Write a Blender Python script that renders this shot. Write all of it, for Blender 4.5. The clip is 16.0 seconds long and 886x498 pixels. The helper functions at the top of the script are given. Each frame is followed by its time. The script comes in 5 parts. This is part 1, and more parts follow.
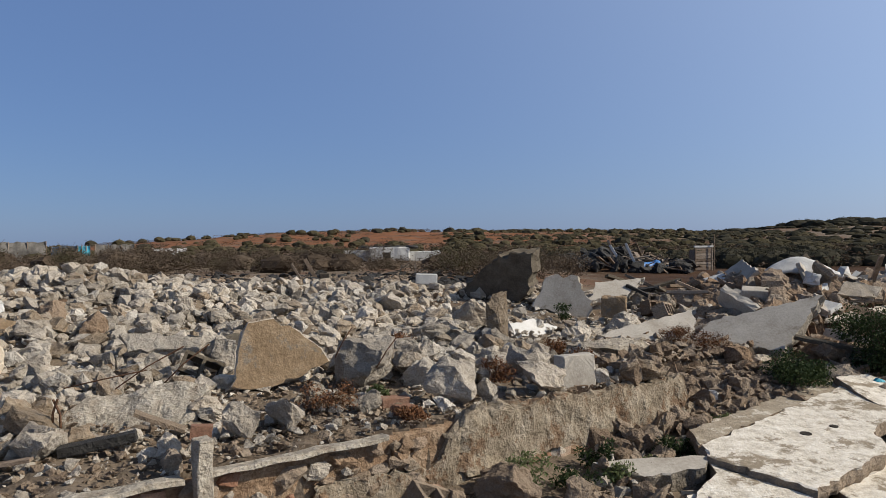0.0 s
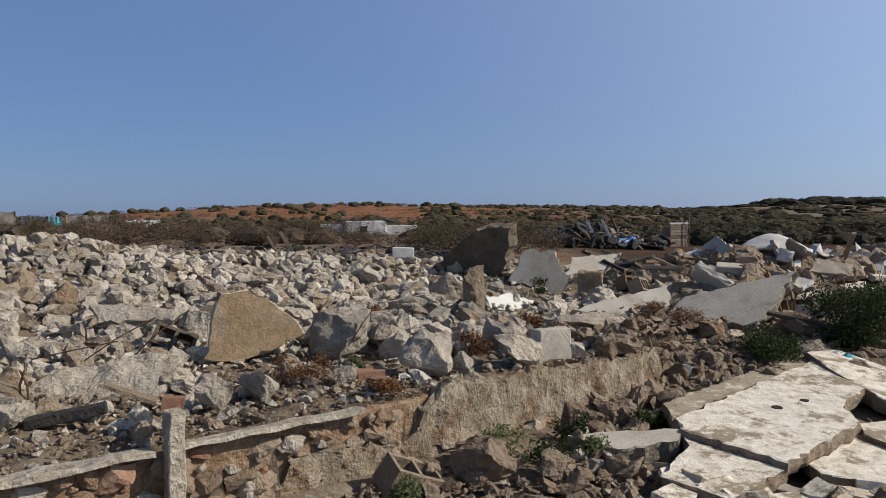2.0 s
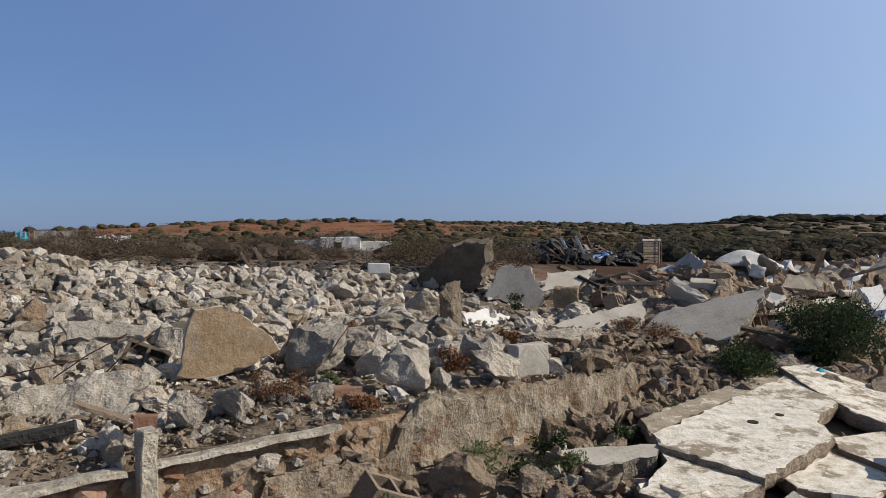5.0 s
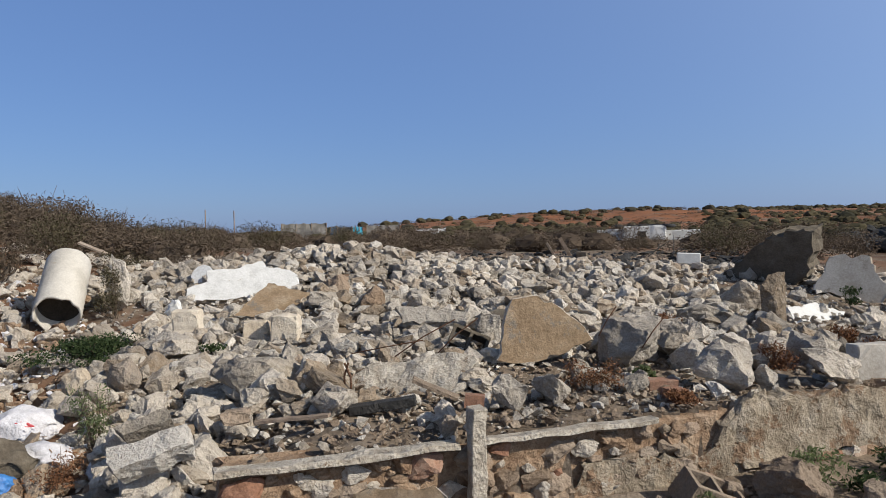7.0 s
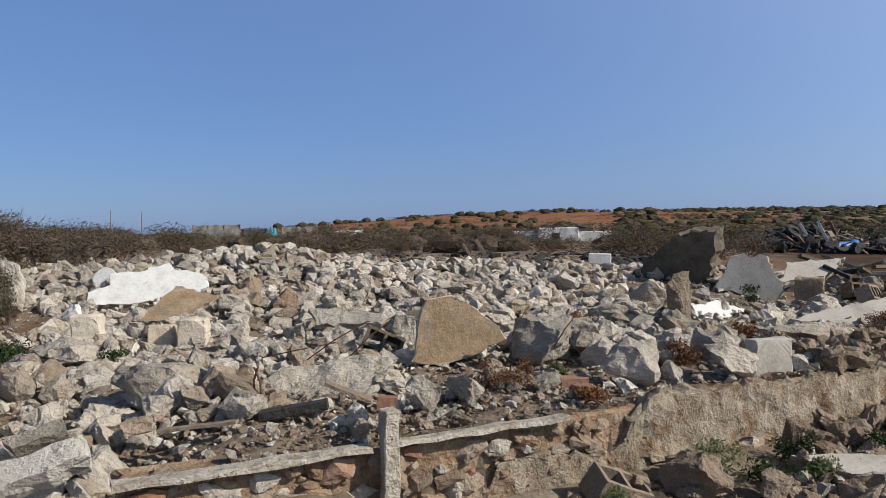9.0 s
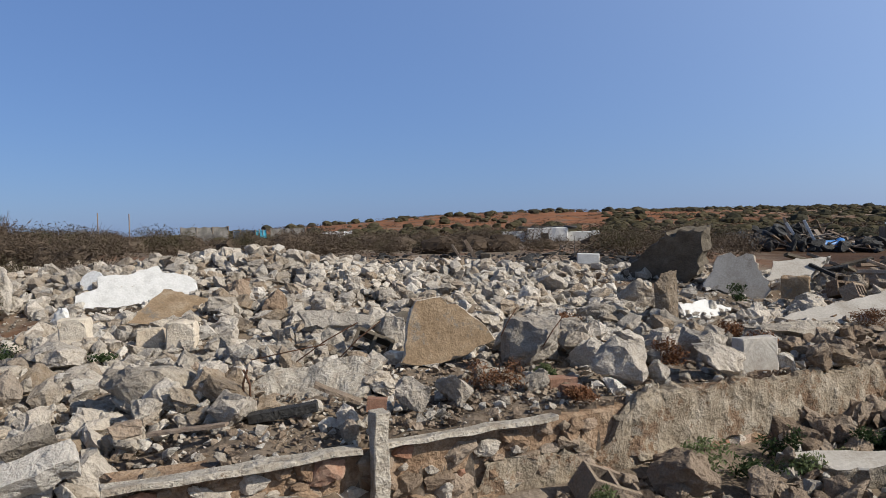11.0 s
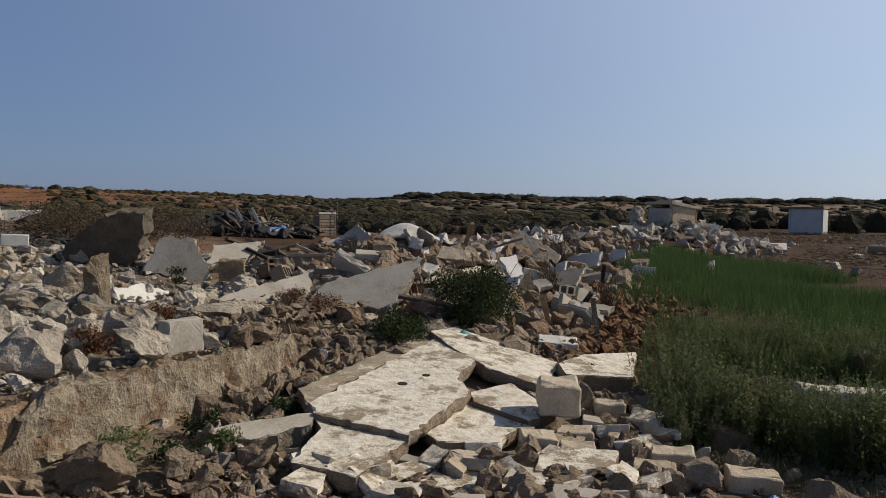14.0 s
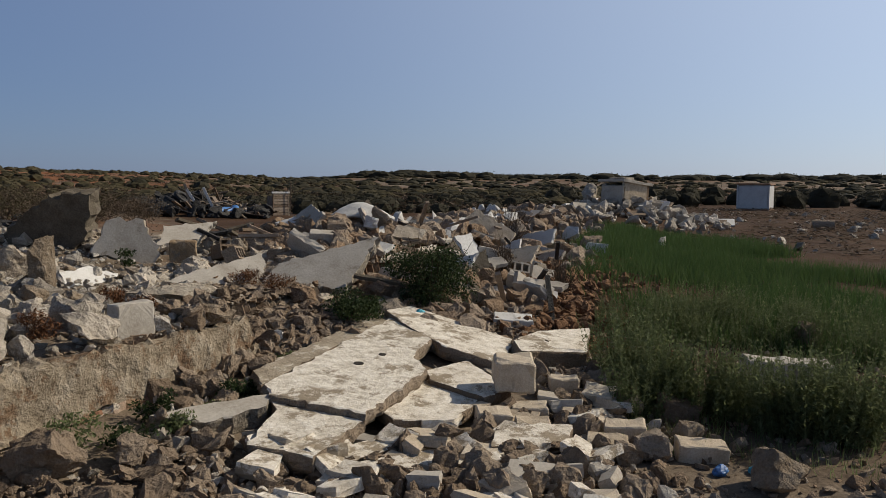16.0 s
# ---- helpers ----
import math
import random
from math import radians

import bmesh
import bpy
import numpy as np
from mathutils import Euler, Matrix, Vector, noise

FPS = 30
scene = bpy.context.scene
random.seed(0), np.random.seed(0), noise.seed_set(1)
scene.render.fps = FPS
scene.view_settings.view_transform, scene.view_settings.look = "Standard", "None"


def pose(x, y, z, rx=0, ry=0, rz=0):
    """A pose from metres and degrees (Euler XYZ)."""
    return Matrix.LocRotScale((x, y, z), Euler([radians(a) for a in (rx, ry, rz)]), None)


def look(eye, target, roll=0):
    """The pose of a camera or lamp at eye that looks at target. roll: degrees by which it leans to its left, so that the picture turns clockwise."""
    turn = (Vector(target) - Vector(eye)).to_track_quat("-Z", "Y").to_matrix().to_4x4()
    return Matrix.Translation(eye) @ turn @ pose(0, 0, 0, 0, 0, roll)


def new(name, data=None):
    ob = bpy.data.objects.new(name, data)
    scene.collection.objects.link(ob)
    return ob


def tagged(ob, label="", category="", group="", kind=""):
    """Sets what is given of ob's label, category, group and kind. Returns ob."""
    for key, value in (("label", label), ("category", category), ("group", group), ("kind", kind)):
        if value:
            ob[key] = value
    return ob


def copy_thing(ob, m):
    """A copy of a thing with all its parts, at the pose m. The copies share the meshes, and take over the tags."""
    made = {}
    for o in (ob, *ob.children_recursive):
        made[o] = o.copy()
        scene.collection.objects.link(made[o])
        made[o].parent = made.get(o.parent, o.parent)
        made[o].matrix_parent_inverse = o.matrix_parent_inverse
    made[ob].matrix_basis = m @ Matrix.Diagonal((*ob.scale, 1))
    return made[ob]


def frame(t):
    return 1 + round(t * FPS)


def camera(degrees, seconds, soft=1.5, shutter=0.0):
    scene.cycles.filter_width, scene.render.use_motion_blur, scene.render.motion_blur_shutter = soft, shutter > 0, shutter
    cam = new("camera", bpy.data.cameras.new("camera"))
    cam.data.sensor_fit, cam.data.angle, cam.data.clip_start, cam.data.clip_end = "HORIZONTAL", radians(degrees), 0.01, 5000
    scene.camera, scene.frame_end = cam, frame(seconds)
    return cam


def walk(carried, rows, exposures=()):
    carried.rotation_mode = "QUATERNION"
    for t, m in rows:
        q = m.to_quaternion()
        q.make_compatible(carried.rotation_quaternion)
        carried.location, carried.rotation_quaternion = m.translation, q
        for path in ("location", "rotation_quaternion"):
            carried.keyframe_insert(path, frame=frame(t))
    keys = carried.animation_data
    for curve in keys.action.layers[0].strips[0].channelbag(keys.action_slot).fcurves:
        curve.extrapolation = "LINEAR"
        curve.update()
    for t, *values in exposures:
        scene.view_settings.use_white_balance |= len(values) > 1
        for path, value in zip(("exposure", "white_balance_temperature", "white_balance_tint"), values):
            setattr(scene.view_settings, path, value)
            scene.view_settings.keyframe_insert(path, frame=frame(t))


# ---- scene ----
# camera: held in the hand, turned from one side to the other
cam = camera(60.76, 16.0, soft=0.5)
walk(cam, [
    (0.0, pose(-0.005, -0.066, 2.023, 89.44, 1.09, 2.13)),
    (0.5, pose(-0.018, -0.013, 2.012, 88.52, 0.80, 1.30)),
    (1.0, pose(-0.017, -0.005, 2.012, 87.83, 0.93, 1.82)),
    (1.5, pose(-0.027, -0.001, 2.007, 88.15, 0.39, 0.36)),
    (2.0, pose(-0.010, -0.009, 2.004, 87.50, 0.49, 0.39)),
    (2.5, pose(-0.032, 0.006, 1.995, 87.38, -0.48, 0.00)),
    (3.0, pose(-0.029, 0.029, 1.982, 85.79, -1.44, -2.10)),
    (3.2, pose(-0.007, -0.004, 1.992, 85.82, -0.70, -2.22)),
    (5.3, pose(-0.043, 0.019, 1.996, 88.87, 0.77, -1.17)),
    (5.5, pose(-0.049, -0.023, 2.003, 88.65, 0.45, 1.48)),
    (6.0, pose(-0.105, -0.047, 1.997, 88.13, 1.84, 13.35)),
    (6.5, pose(-0.117, -0.053, 2.003, 87.62, -0.25, 18.48)),
    (7.0, pose(-0.107, -0.065, 2.008, 88.32, 1.53, 21.00)),
    (7.5, pose(-0.112, -0.050, 2.008, 88.39, 1.97, 23.14)),
    (8.0, pose(-0.090, -0.031, 2.003, 88.23, 1.35, 17.93)),
    (8.5, pose(-0.090, -0.004, 1.996, 88.22, 1.40, 15.05)),
    (10.8, pose(-0.091, -0.067, 2.004, 88.35, 1.71, 14.40)),
    (11.0, pose(-0.080, -0.029, 2.002, 88.31, 1.85, 13.96)),
    (11.5, pose(-0.058, -0.040, 2.000, 88.37, 1.47, 11.83)),
    (12.0, pose(-0.024, 0.003, 1.997, 88.37, 0.61, 3.97)),
    (12.5, pose(0.034, 0.005, 2.000, 88.24, -0.18, -5.14)),
    (13.0, pose(0.072, 0.027, 1.992, 87.96, 0.41, -12.13)),
    (13.5, pose(0.089, 0.035, 1.995, 87.27, -0.56, -14.43)),
    (14.0, pose(0.159, 0.071, 1.975, 86.76, -0.81, -25.42)),
    (14.5, pose(0.193, 0.092, 1.968, 85.09, -0.98, -28.30)),
    (15.0, pose(0.189, 0.072, 1.974, 84.36, -0.17, -29.11)),
    (15.5, pose(0.198, 0.092, 1.984, 84.45, -0.69, -30.14)),
    (16.0, pose(0.167, 0.070, 1.980, 85.16, -0.47, -28.80)),
], exposures=[(0.0, -0.12, 6400, 10), (3.2, -0.17, 6350, 10), (5.5, -0.06, 6300, 10), (7.0, 0.06, 6150, 10), (11.5, 0.06, 6150, 10), (12.5, -0.1, 6300, 10), (13.5, -0.32, 6500, 10), (14.2, -0.43, 6800, 10), (16.0, -0.43, 6800, 10)])

# world and sun
SUN_AZ, SUN_EL = -97.0, 35.0          # azimuth counted to the left from +y
world = bpy.data.worlds.new("sky")
scene.world = world
world.use_nodes = True
wn, wl = world.node_tree.nodes, world.node_tree.links
sky = wn.new("ShaderNodeTexSky")
sky.sky_type, sky.sun_disc = "NISHITA", False
sky.sun_elevation, sky.sun_rotation = radians(SUN_EL), radians(-SUN_AZ)
sky.air_density, sky.dust_density, sky.ozone_density, sky.altitude = 1.0, 1.0, 6.0, 600
haze = wn.new("ShaderNodeMix")
haze.data_type = "RGBA"
haze.inputs[0].default_value = 0.55
# haze that grows whiter and brighter towards the sun
where, toward, span, fall, tone = (wn.new("ShaderNode" + k) for k in ("TexCoord", "VectorMath", "MapRange", "Math", "Mix"))
toward.operation, fall.operation, tone.data_type = "DOT_PRODUCT", "POWER", "RGBA"
wl.new(where.outputs["Generated"], toward.inputs[0])
toward.inputs[1].default_value = (-math.sin(radians(SUN_AZ)) * math.cos(radians(SUN_EL)), math.cos(radians(SUN_AZ)) * math.cos(radians(SUN_EL)), math.sin(radians(SUN_EL)))
wl.new(toward.outputs["Value"], span.inputs[0])
span.inputs[1].default_value, span.inputs[2].default_value = -0.55, 0.8
wl.new(span.outputs[0], fall.inputs[0])
fall.inputs[1].default_value = 2.5
wl.new(fall.outputs[0], tone.inputs[0])
tone.inputs[6].default_value, tone.inputs[7].default_value = (1.95, 3.25, 6.7, 1), (11.5, 13.6, 17.4, 1)
high, thin, dim = wn.new("ShaderNodeSeparateXYZ"), wn.new("ShaderNodeMapRange"), wn.new("ShaderNodeVectorMath")
wl.new(where.outputs["Generated"], high.inputs[0])
wl.new(high.outputs["Z"], thin.inputs[0])
for k, v in enumerate((0.3, 0.8, 1.0, 0.12)):
    thin.inputs[k + 1].default_value = v
dim.operation = "SCALE"
wl.new(tone.outputs[2], dim.inputs[0])
wl.new(thin.outputs[0], dim.inputs["Scale"])
wl.new(dim.outputs[0], haze.inputs[7])
wl.new(sky.outputs[0], haze.inputs[6])
wn["Background"].inputs["Strength"].default_value = 0.085
wl.new(haze.outputs[2], wn["Background"].inputs["Color"])
lamp = bpy.data.lights.new("sun", "SUN")
lamp.energy, lamp.angle, lamp.color = 5.0, radians(0.55), (1.0, 0.915, 0.785)
sun = new("sun", lamp)
sa, se = radians(SUN_AZ), radians(SUN_EL)
to_sun = Vector((-math.sin(sa) * math.cos(se), math.cos(sa) * math.cos(se), math.sin(se)))
sun.matrix_world = look(to_sun * 50, (0, 0, 0))


# ---- materials ----
def surface(name, colours, scale=6.0, rough=0.9, bump=0.4, fine=60.0, stain=None, spread=0.0, metal=0.0, amount=0.55, leaf=0.0, patch=0.0):
    """Noise at two scales over a colour range; each stone or piece takes its own tone; stain: (colour, scale, threshold)."""
    m = bpy.data.materials.new(name)
    m.use_nodes = True
    n, l = m.node_tree.nodes, m.node_tree.links
    b = n["Principled BSDF"]
    b.inputs["Roughness"].default_value, b.inputs["Metallic"].default_value = rough, metal
    geo, info = n.new("ShaderNodeNewGeometry"), n.new("ShaderNodeObjectInfo")
    add = n.new("ShaderNodeMath")
    add.operation = "ADD"
    l.new(geo.outputs["Random Per Island"], add.inputs[0])
    l.new(info.outputs["Random"], add.inputs[1])
    fr = n.new("ShaderNodeMath")
    fr.operation = "FRACT"
    l.new(add.outputs[0], fr.inputs[0])
    big, small = n.new("ShaderNodeTexNoise"), n.new("ShaderNodeTexNoise")
    for tex, s, d in ((big, scale, 6.0), (small, fine, 4.0)):
        tex.inputs["Scale"].default_value, tex.inputs["Detail"].default_value = s, d
        tex.inputs["Roughness"].default_value = 0.65
        l.new(geo.outputs["Position"], tex.inputs["Vector"])
    mixf = n.new("ShaderNodeMath")
    mixf.operation = "MULTIPLY_ADD"
    l.new(fr.outputs[0], mixf.inputs[0])
    mixf.inputs[1].default_value = spread
    mul = n.new("ShaderNodeMath")
    mul.operation = "MULTIPLY"
    l.new(big.outputs["Fac"], mul.inputs[0])
    mul.inputs[1].default_value = 1.0 - spread
    l.new(mul.outputs[0], mixf.inputs[2])
    ramp = n.new("ShaderNodeValToRGB")
    l.new(mixf.outputs[0], ramp.inputs[0])
    el = ramp.color_ramp.elements
    lo, hi = (0.0, 1.0) if spread > 0.4 else (0.3, 0.7)
    while len(el) < len(colours):
        el.new(0.5)
    for i, c in enumerate(colours):
        el[i].position = lo + (hi - lo) * i / max(1, len(colours) - 1)
        el[i].color = (*c, 1)
    grain = n.new("ShaderNodeMix")
    grain.data_type, grain.blend_type = "RGBA", "OVERLAY"
    grain.inputs[0].default_value = amount
    l.new(ramp.outputs[0], grain.inputs[6])
    l.new(small.outputs["Fac"], grain.inputs[7])
    last = grain.outputs[2]
    # leaves and dusty mineral surfaces have hardly any sheen
    b.inputs["Specular IOR Level"].default_value = 0.08 if not bump else 0.12 if rough > .82 else 0.5
    if stain:
        st, cr = n.new("ShaderNodeTexNoise"), n.new("ShaderNodeValToRGB")
        st.inputs["Scale"].default_value, st.inputs["Detail"].default_value = stain[1], 8.0
        st.inputs["Roughness"].default_value = 0.78
        l.new(geo.outputs["Position"], st.inputs["Vector"])
        cr.color_ramp.elements[0].position, cr.color_ramp.elements[1].position = stain[2] - 0.025, stain[2] + 0.03
        l.new(st.outputs["Fac"], cr.inputs[0])
        mx = n.new("ShaderNodeMix")
        mx.data_type = "RGBA"
        l.new(cr.outputs[0], mx.inputs[0])
        l.new(last, mx.inputs[6])
        mx.inputs[7].default_value = (*stain[0], 1)
        last = mx.outputs[2]
    if patch:
        pn, pr = n.new("ShaderNodeTexNoise"), n.new("ShaderNodeMapRange")
        pn.inputs["Scale"].default_value, pn.inputs["Detail"].default_value = 0.9, 5.0
        l.new(geo.outputs["Position"], pn.inputs["Vector"])
        l.new(pn.outputs["Fac"], pr.inputs[0])
        for k, v in enumerate((.36, .62, 1 - patch, 1 + patch * .45)):
            pr.inputs[k + 1].default_value = v
        pm_ = n.new("ShaderNodeVectorMath")
        pm_.operation = "SCALE"
        l.new(last, pm_.inputs[0])
        l.new(pr.outputs[0], pm_.inputs["Scale"])
        last = pm_.outputs[0]
    l.new(last, b.inputs["Base Color"])
    if leaf:
        tr, ms = n.new("ShaderNodeBsdfTranslucent"), n.new("ShaderNodeMixShader")
        l.new(last, tr.inputs["Color"])
        ms.inputs[0].default_value = leaf
        l.new(b.outputs[0], ms.inputs[1])
        l.new(tr.outputs[0], ms.inputs[2])
        l.new(ms.outputs[0], n["Material Output"].inputs["Surface"])
    if bump:
        bp, sm = n.new("ShaderNodeBump"), n.new("ShaderNodeMath")
        sm.operation = "MULTIPLY_ADD"
        l.new(small.outputs["Fac"], sm.inputs[0])
        sm.inputs[1].default_value = 0.16
        l.new(big.outputs["Fac"], sm.inputs[2])
        bp.inputs["Strength"].default_value, bp.inputs["Distance"].default_value = min(1, bump * 1.4), 0.07
        l.new(sm.outputs[0], bp.inputs["Height"])
        l.new(bp.outputs[0], b.inputs["Normal"])
    return m


STONE = surface("broken_limestone", [(.15, .10, .063), (.28, .21, .14), (.41, .35, .275), (.54, .48, .40), (.37, .32, .255), (.20, .165, .13)], 11, .95, .75, 60, None, .55, amount=.5, patch=.3)
PALE = surface("pale_mortar_rubble", [(.16, .13, .10), (.32, .275, .215), (.47, .415, .34), (.60, .55, .475), (.33, .29, .24)], 11, .95, .75, 60, None, .55, amount=.5, patch=.3)
GREYST = surface("grey_concrete_rubble", [(.15, .105, .07), (.25, .19, .135), (.37, .30, .225)], 11, .95, .75, 60, None, .6, amount=.5)
CONC = surface("weathered_concrete", [(.33, .29, .235), (.43, .39, .33), (.50, .46, .395)], 2.5, .85, .10, 40, ((.27, .235, .185), 3, .62), amount=.3)
DARKC = surface("grey_brown_concrete", [(.08, .064, .047), (.12, .10, .074), (.17, .145, .11)], 4, .92, .5, 45)
BROWNC = surface("ochre_stained_slab", [(.19, .13, .076), (.28, .20, .122), (.36, .285, .195)], 5, .85, .3, 45, ((.20, .17, .135), 3.2, .58))
WHITE = surface("white_limewash", [(.47, .455, .42), (.57, .555, .515), (.63, .61, .57)], 5, .8, .2, 45, ((.42, .38, .32), 6, .66), amount=.3)
TILE = surface("worn_whitewashed_screed", [(.46, .40, .31), (.70, .64, .54), (.84, .79, .69)], 9, .85, .3, 70, ((.30, .245, .175), 2.8, .55), amount=.7)
BLOCKM = surface("cut_limestone_block", [(.38, .31, .225), (.53, .445, .335), (.62, .54, .425)], 8, .9, .35, 70, None, .3, amount=.4)
PLASTER = surface("flaking_plaster", [(.17, .13, .09), (.28, .23, .165), (.38, .325, .25)], 7, .92, .7, 40, ((.19, .125, .078), 4, .55), amount=.5)
BARE = surface("bare_grey_screed", [(.24, .195, .14), (.34, .285, .21), (.42, .36, .275)], 6, .9, .4, 60, ((.66, .60, .50), 3.5, .6), amount=.5)
EARTH = surface("reddish_mortar_earth", [(.17, .105, .065), (.28, .19, .12), (.38, .285, .195)], 9, .95, .9, 50)
BRICK = surface("fired_clay", [(.23, .12, .075), (.29, .17, .115), (.33, .25, .185)], 12, .9, .3, 80, None, .4)
REDST = surface("red_brown_stone", [(.20, .13, .08), (.27, .19, .125), (.33, .265, .20), (.25, .225, .19)], 10, .95, .8, 60, None, .6)
WOOD = surface("grey_weathered_wood", [(.14, .10, .07), (.24, .18, .13), (.33, .27, .21)], 7, .85, .3, 50, None, .4)
CHAR = surface("charred_wood", [(.015, .014, .013), (.04, .036, .03)], 20, .8, .5, 60)
RUST = surface("rusty_iron", [(.10, .05, .03), (.20, .10, .05)], 30, .8, .3, 90, metal=.3)
RUBBER = surface("black_rubber", [(.02, .02, .02), (.035, .033, .03)], 20, .75, .2, 90)
NAVY = surface("dark_blue_plastic", [(.02, .03, .05), (.05, .08, .12)], 3, .6, .2, 30)
PLBLUE = surface("blue_plastic", [(.03, .12, .34), (.06, .20, .46)], 15, .45, .2, 40)
TEAL = surface("turquoise_tarpaulin", [(.03, .26, .36), (.05, .36, .46)], 3, .6, .2, 30)
TARP = surface("grey_tarpaulin", [(.06, .055, .048), (.14, .128, .11), (.24, .22, .19)], 1.5, .8, .2, 20)
SACKW = surface("white_woven_plastic", [(.52, .50, .50), (.66, .64, .64)], 6, .6, .4, 80)
SACKR = surface("red_print", [(.42, .05, .06), (.50, .08, .08)], 8, .6, .2, 60)
PAINTW = surface("dirty_white_paint", [(.50, .49, .47), (.62, .61, .58)], 2, .6, .1, 30)
ROOFR = surface("rusted_sheet_edge", [(.24, .13, .07), (.32, .19, .11)], 6, .8, .2, 50)
LEDGE = surface("rough_cast_edge", [(.30, .25, .19), (.43, .38, .305), (.53, .475, .395)], 10, .95, .7, 60, ((.20, .14, .09), 7, .62))
# shade inside the holes, openings and the pipe, put into a near-black colour
SHADEIN = surface("painted_inner_shade", [(.03, .027, .022), (.06, .05, .04)], 6, .9, .3, 40)
PIPEC = surface("pale_cement_pipe", [(.40, .365, .305), (.50, .46, .39), (.55, .51, .44)], 3, .85, .2, 50, ((.40, .34, .27), 4, .64), amount=.35)
GREENL = surface("dark_green_leaves", [(.02, .034, .013), (.038, .056, .022), (.068, .088, .035)], 3, .7, 0, 40, None, .7, leaf=.25)
WEED = surface("fresh_green_weeds", [(.10, .125, .055), (.16, .19, .085), (.23, .255, .14)], 1.2, .75, 0, 40, None, .6, leaf=.5)
GRASS = surface("tall_green_grass", [(.045, .085, .026), (.075, .125, .04), (.12, .165, .068)], .5, .75, 0, 40, None, .5, leaf=.3)
DRY = surface("dry_brown_scrub", [(.055, .040, .029), (.105, .078, .055), (.165, .128, .092)], 1, .9, 0, 30, None, .6, leaf=.2)
SCRUB = surface("olive_scrub", [(.045, .040, .022), (.08, .068, .038), (.12, .10, .06)], .3, .9, 0, 30, None, .6, leaf=.2)
MAQUIS = surface("dark_maquis_leaves", [(.032, .031, .020), (.052, .048, .032), (.08, .071, .05)], .3, .9, 0, 20, None, .6, leaf=.2)
RUSTY = surface("withered_red_weed", [(.10, .045, .022), (.17, .08, .04), (.22, .12, .065)], 2, .9, 0, 40, None, .6)
TWIG = surface("grey_brown_twigs", [(.07, .05, .035), (.13, .10, .07)], 9, .9, 0, 60, None, .4)


# ---- builders ----
def link_mesh(name, verts, faces, material):
    me = bpy.data.meshes.new(name)
    me.from_pydata([tuple(v) for v in verts], [], [tuple(f) for f in faces])
    me.materials.append(material)
    return me


def tri_mesh(name, verts, tris, material):
    """A mesh from arrays of corners and triangles."""
    verts, tris = np.asarray(verts, np.float32), np.asarray(tris, np.int32)
    me = bpy.data.meshes.new(name)
    me.vertices.add(len(verts))
    me.vertices.foreach_set("co", verts.ravel())
    me.loops.add(tris.size)
    me.loops.foreach_set("vertex_index", tris.ravel())
    me.polygons.add(len(tris))
    me.polygons.foreach_set("loop_start", np.arange(0, tris.size, 3, dtype=np.int32))
    me.polygons.foreach_set("use_smooth", np.zeros(len(tris), bool))
    me.update(calc_edges=True)
    me.materials.append(material)
    return me


def from_bm(name, bm, material):
    me = bpy.data.meshes.new(name)
    bm.to_mesh(me)
    bm.free()
    me.materials.append(material)
    return me


def part(name, bm, material, parent, label=""):
    ob = new(name, bm if isinstance(bm, bpy.types.Mesh) else from_bm(name, bm, material))
    ob.parent = parent
    return tagged(ob, label)


def thing(name, bm, material, m, label, category, group="", kind=""):
    ob = new(name, bm if bm is None or isinstance(bm, bpy.types.Mesh) else from_bm(name, bm, material))
    ob.matrix_world = m
    return tagged(ob, label, category, group, kind)


def polar(az, r, z=0.0):
    a = radians(az)
    return Vector((-math.sin(a) * r, math.cos(a) * r, z))


def rock_bm(seed, dims=(1, 1, 1), points=14, rough=0.05, sub=1):
    """A broken lump: the hull of a few corners, its faces then roughened."""
    rng = random.Random(seed)
    bm = bmesh.new()
    for _ in range(points):
        d = Vector([rng.gauss(0, 1) for _ in range(3)])
        d /= sum(abs(c) ** 3 for c in d) ** (1 / 3)
        bm.verts.new(d * rng.uniform(.4, .52))
    hull = bmesh.ops.convex_hull(bm, input=bm.verts[:])
    inside = [v for v in hull["geom_interior"] if isinstance(v, bmesh.types.BMVert)]
    if inside:
        bmesh.ops.delete(bm, geom=inside, context="VERTS")
    off = Vector((rng.random() * 90, rng.random() * 90, 0))
    for k in range(sub):
        bmesh.ops.subdivide_edges(bm, edges=[e for e in bm.edges if e.calc_length() > .3 / (k + 1)], cuts=1)
        bmesh.ops.triangulate(bm, faces=bm.faces[:])
    for v in bm.verts:
        v.co += Vector(noise.noise_vector(v.co * 2.6 + off)) * rough + Vector(noise.noise_vector(v.co * 7.0 + off)) * rough * .7
        v.co = Vector((v.co.x * dims[0], v.co.y * dims[1], v.co.z * dims[2]))
    return bm


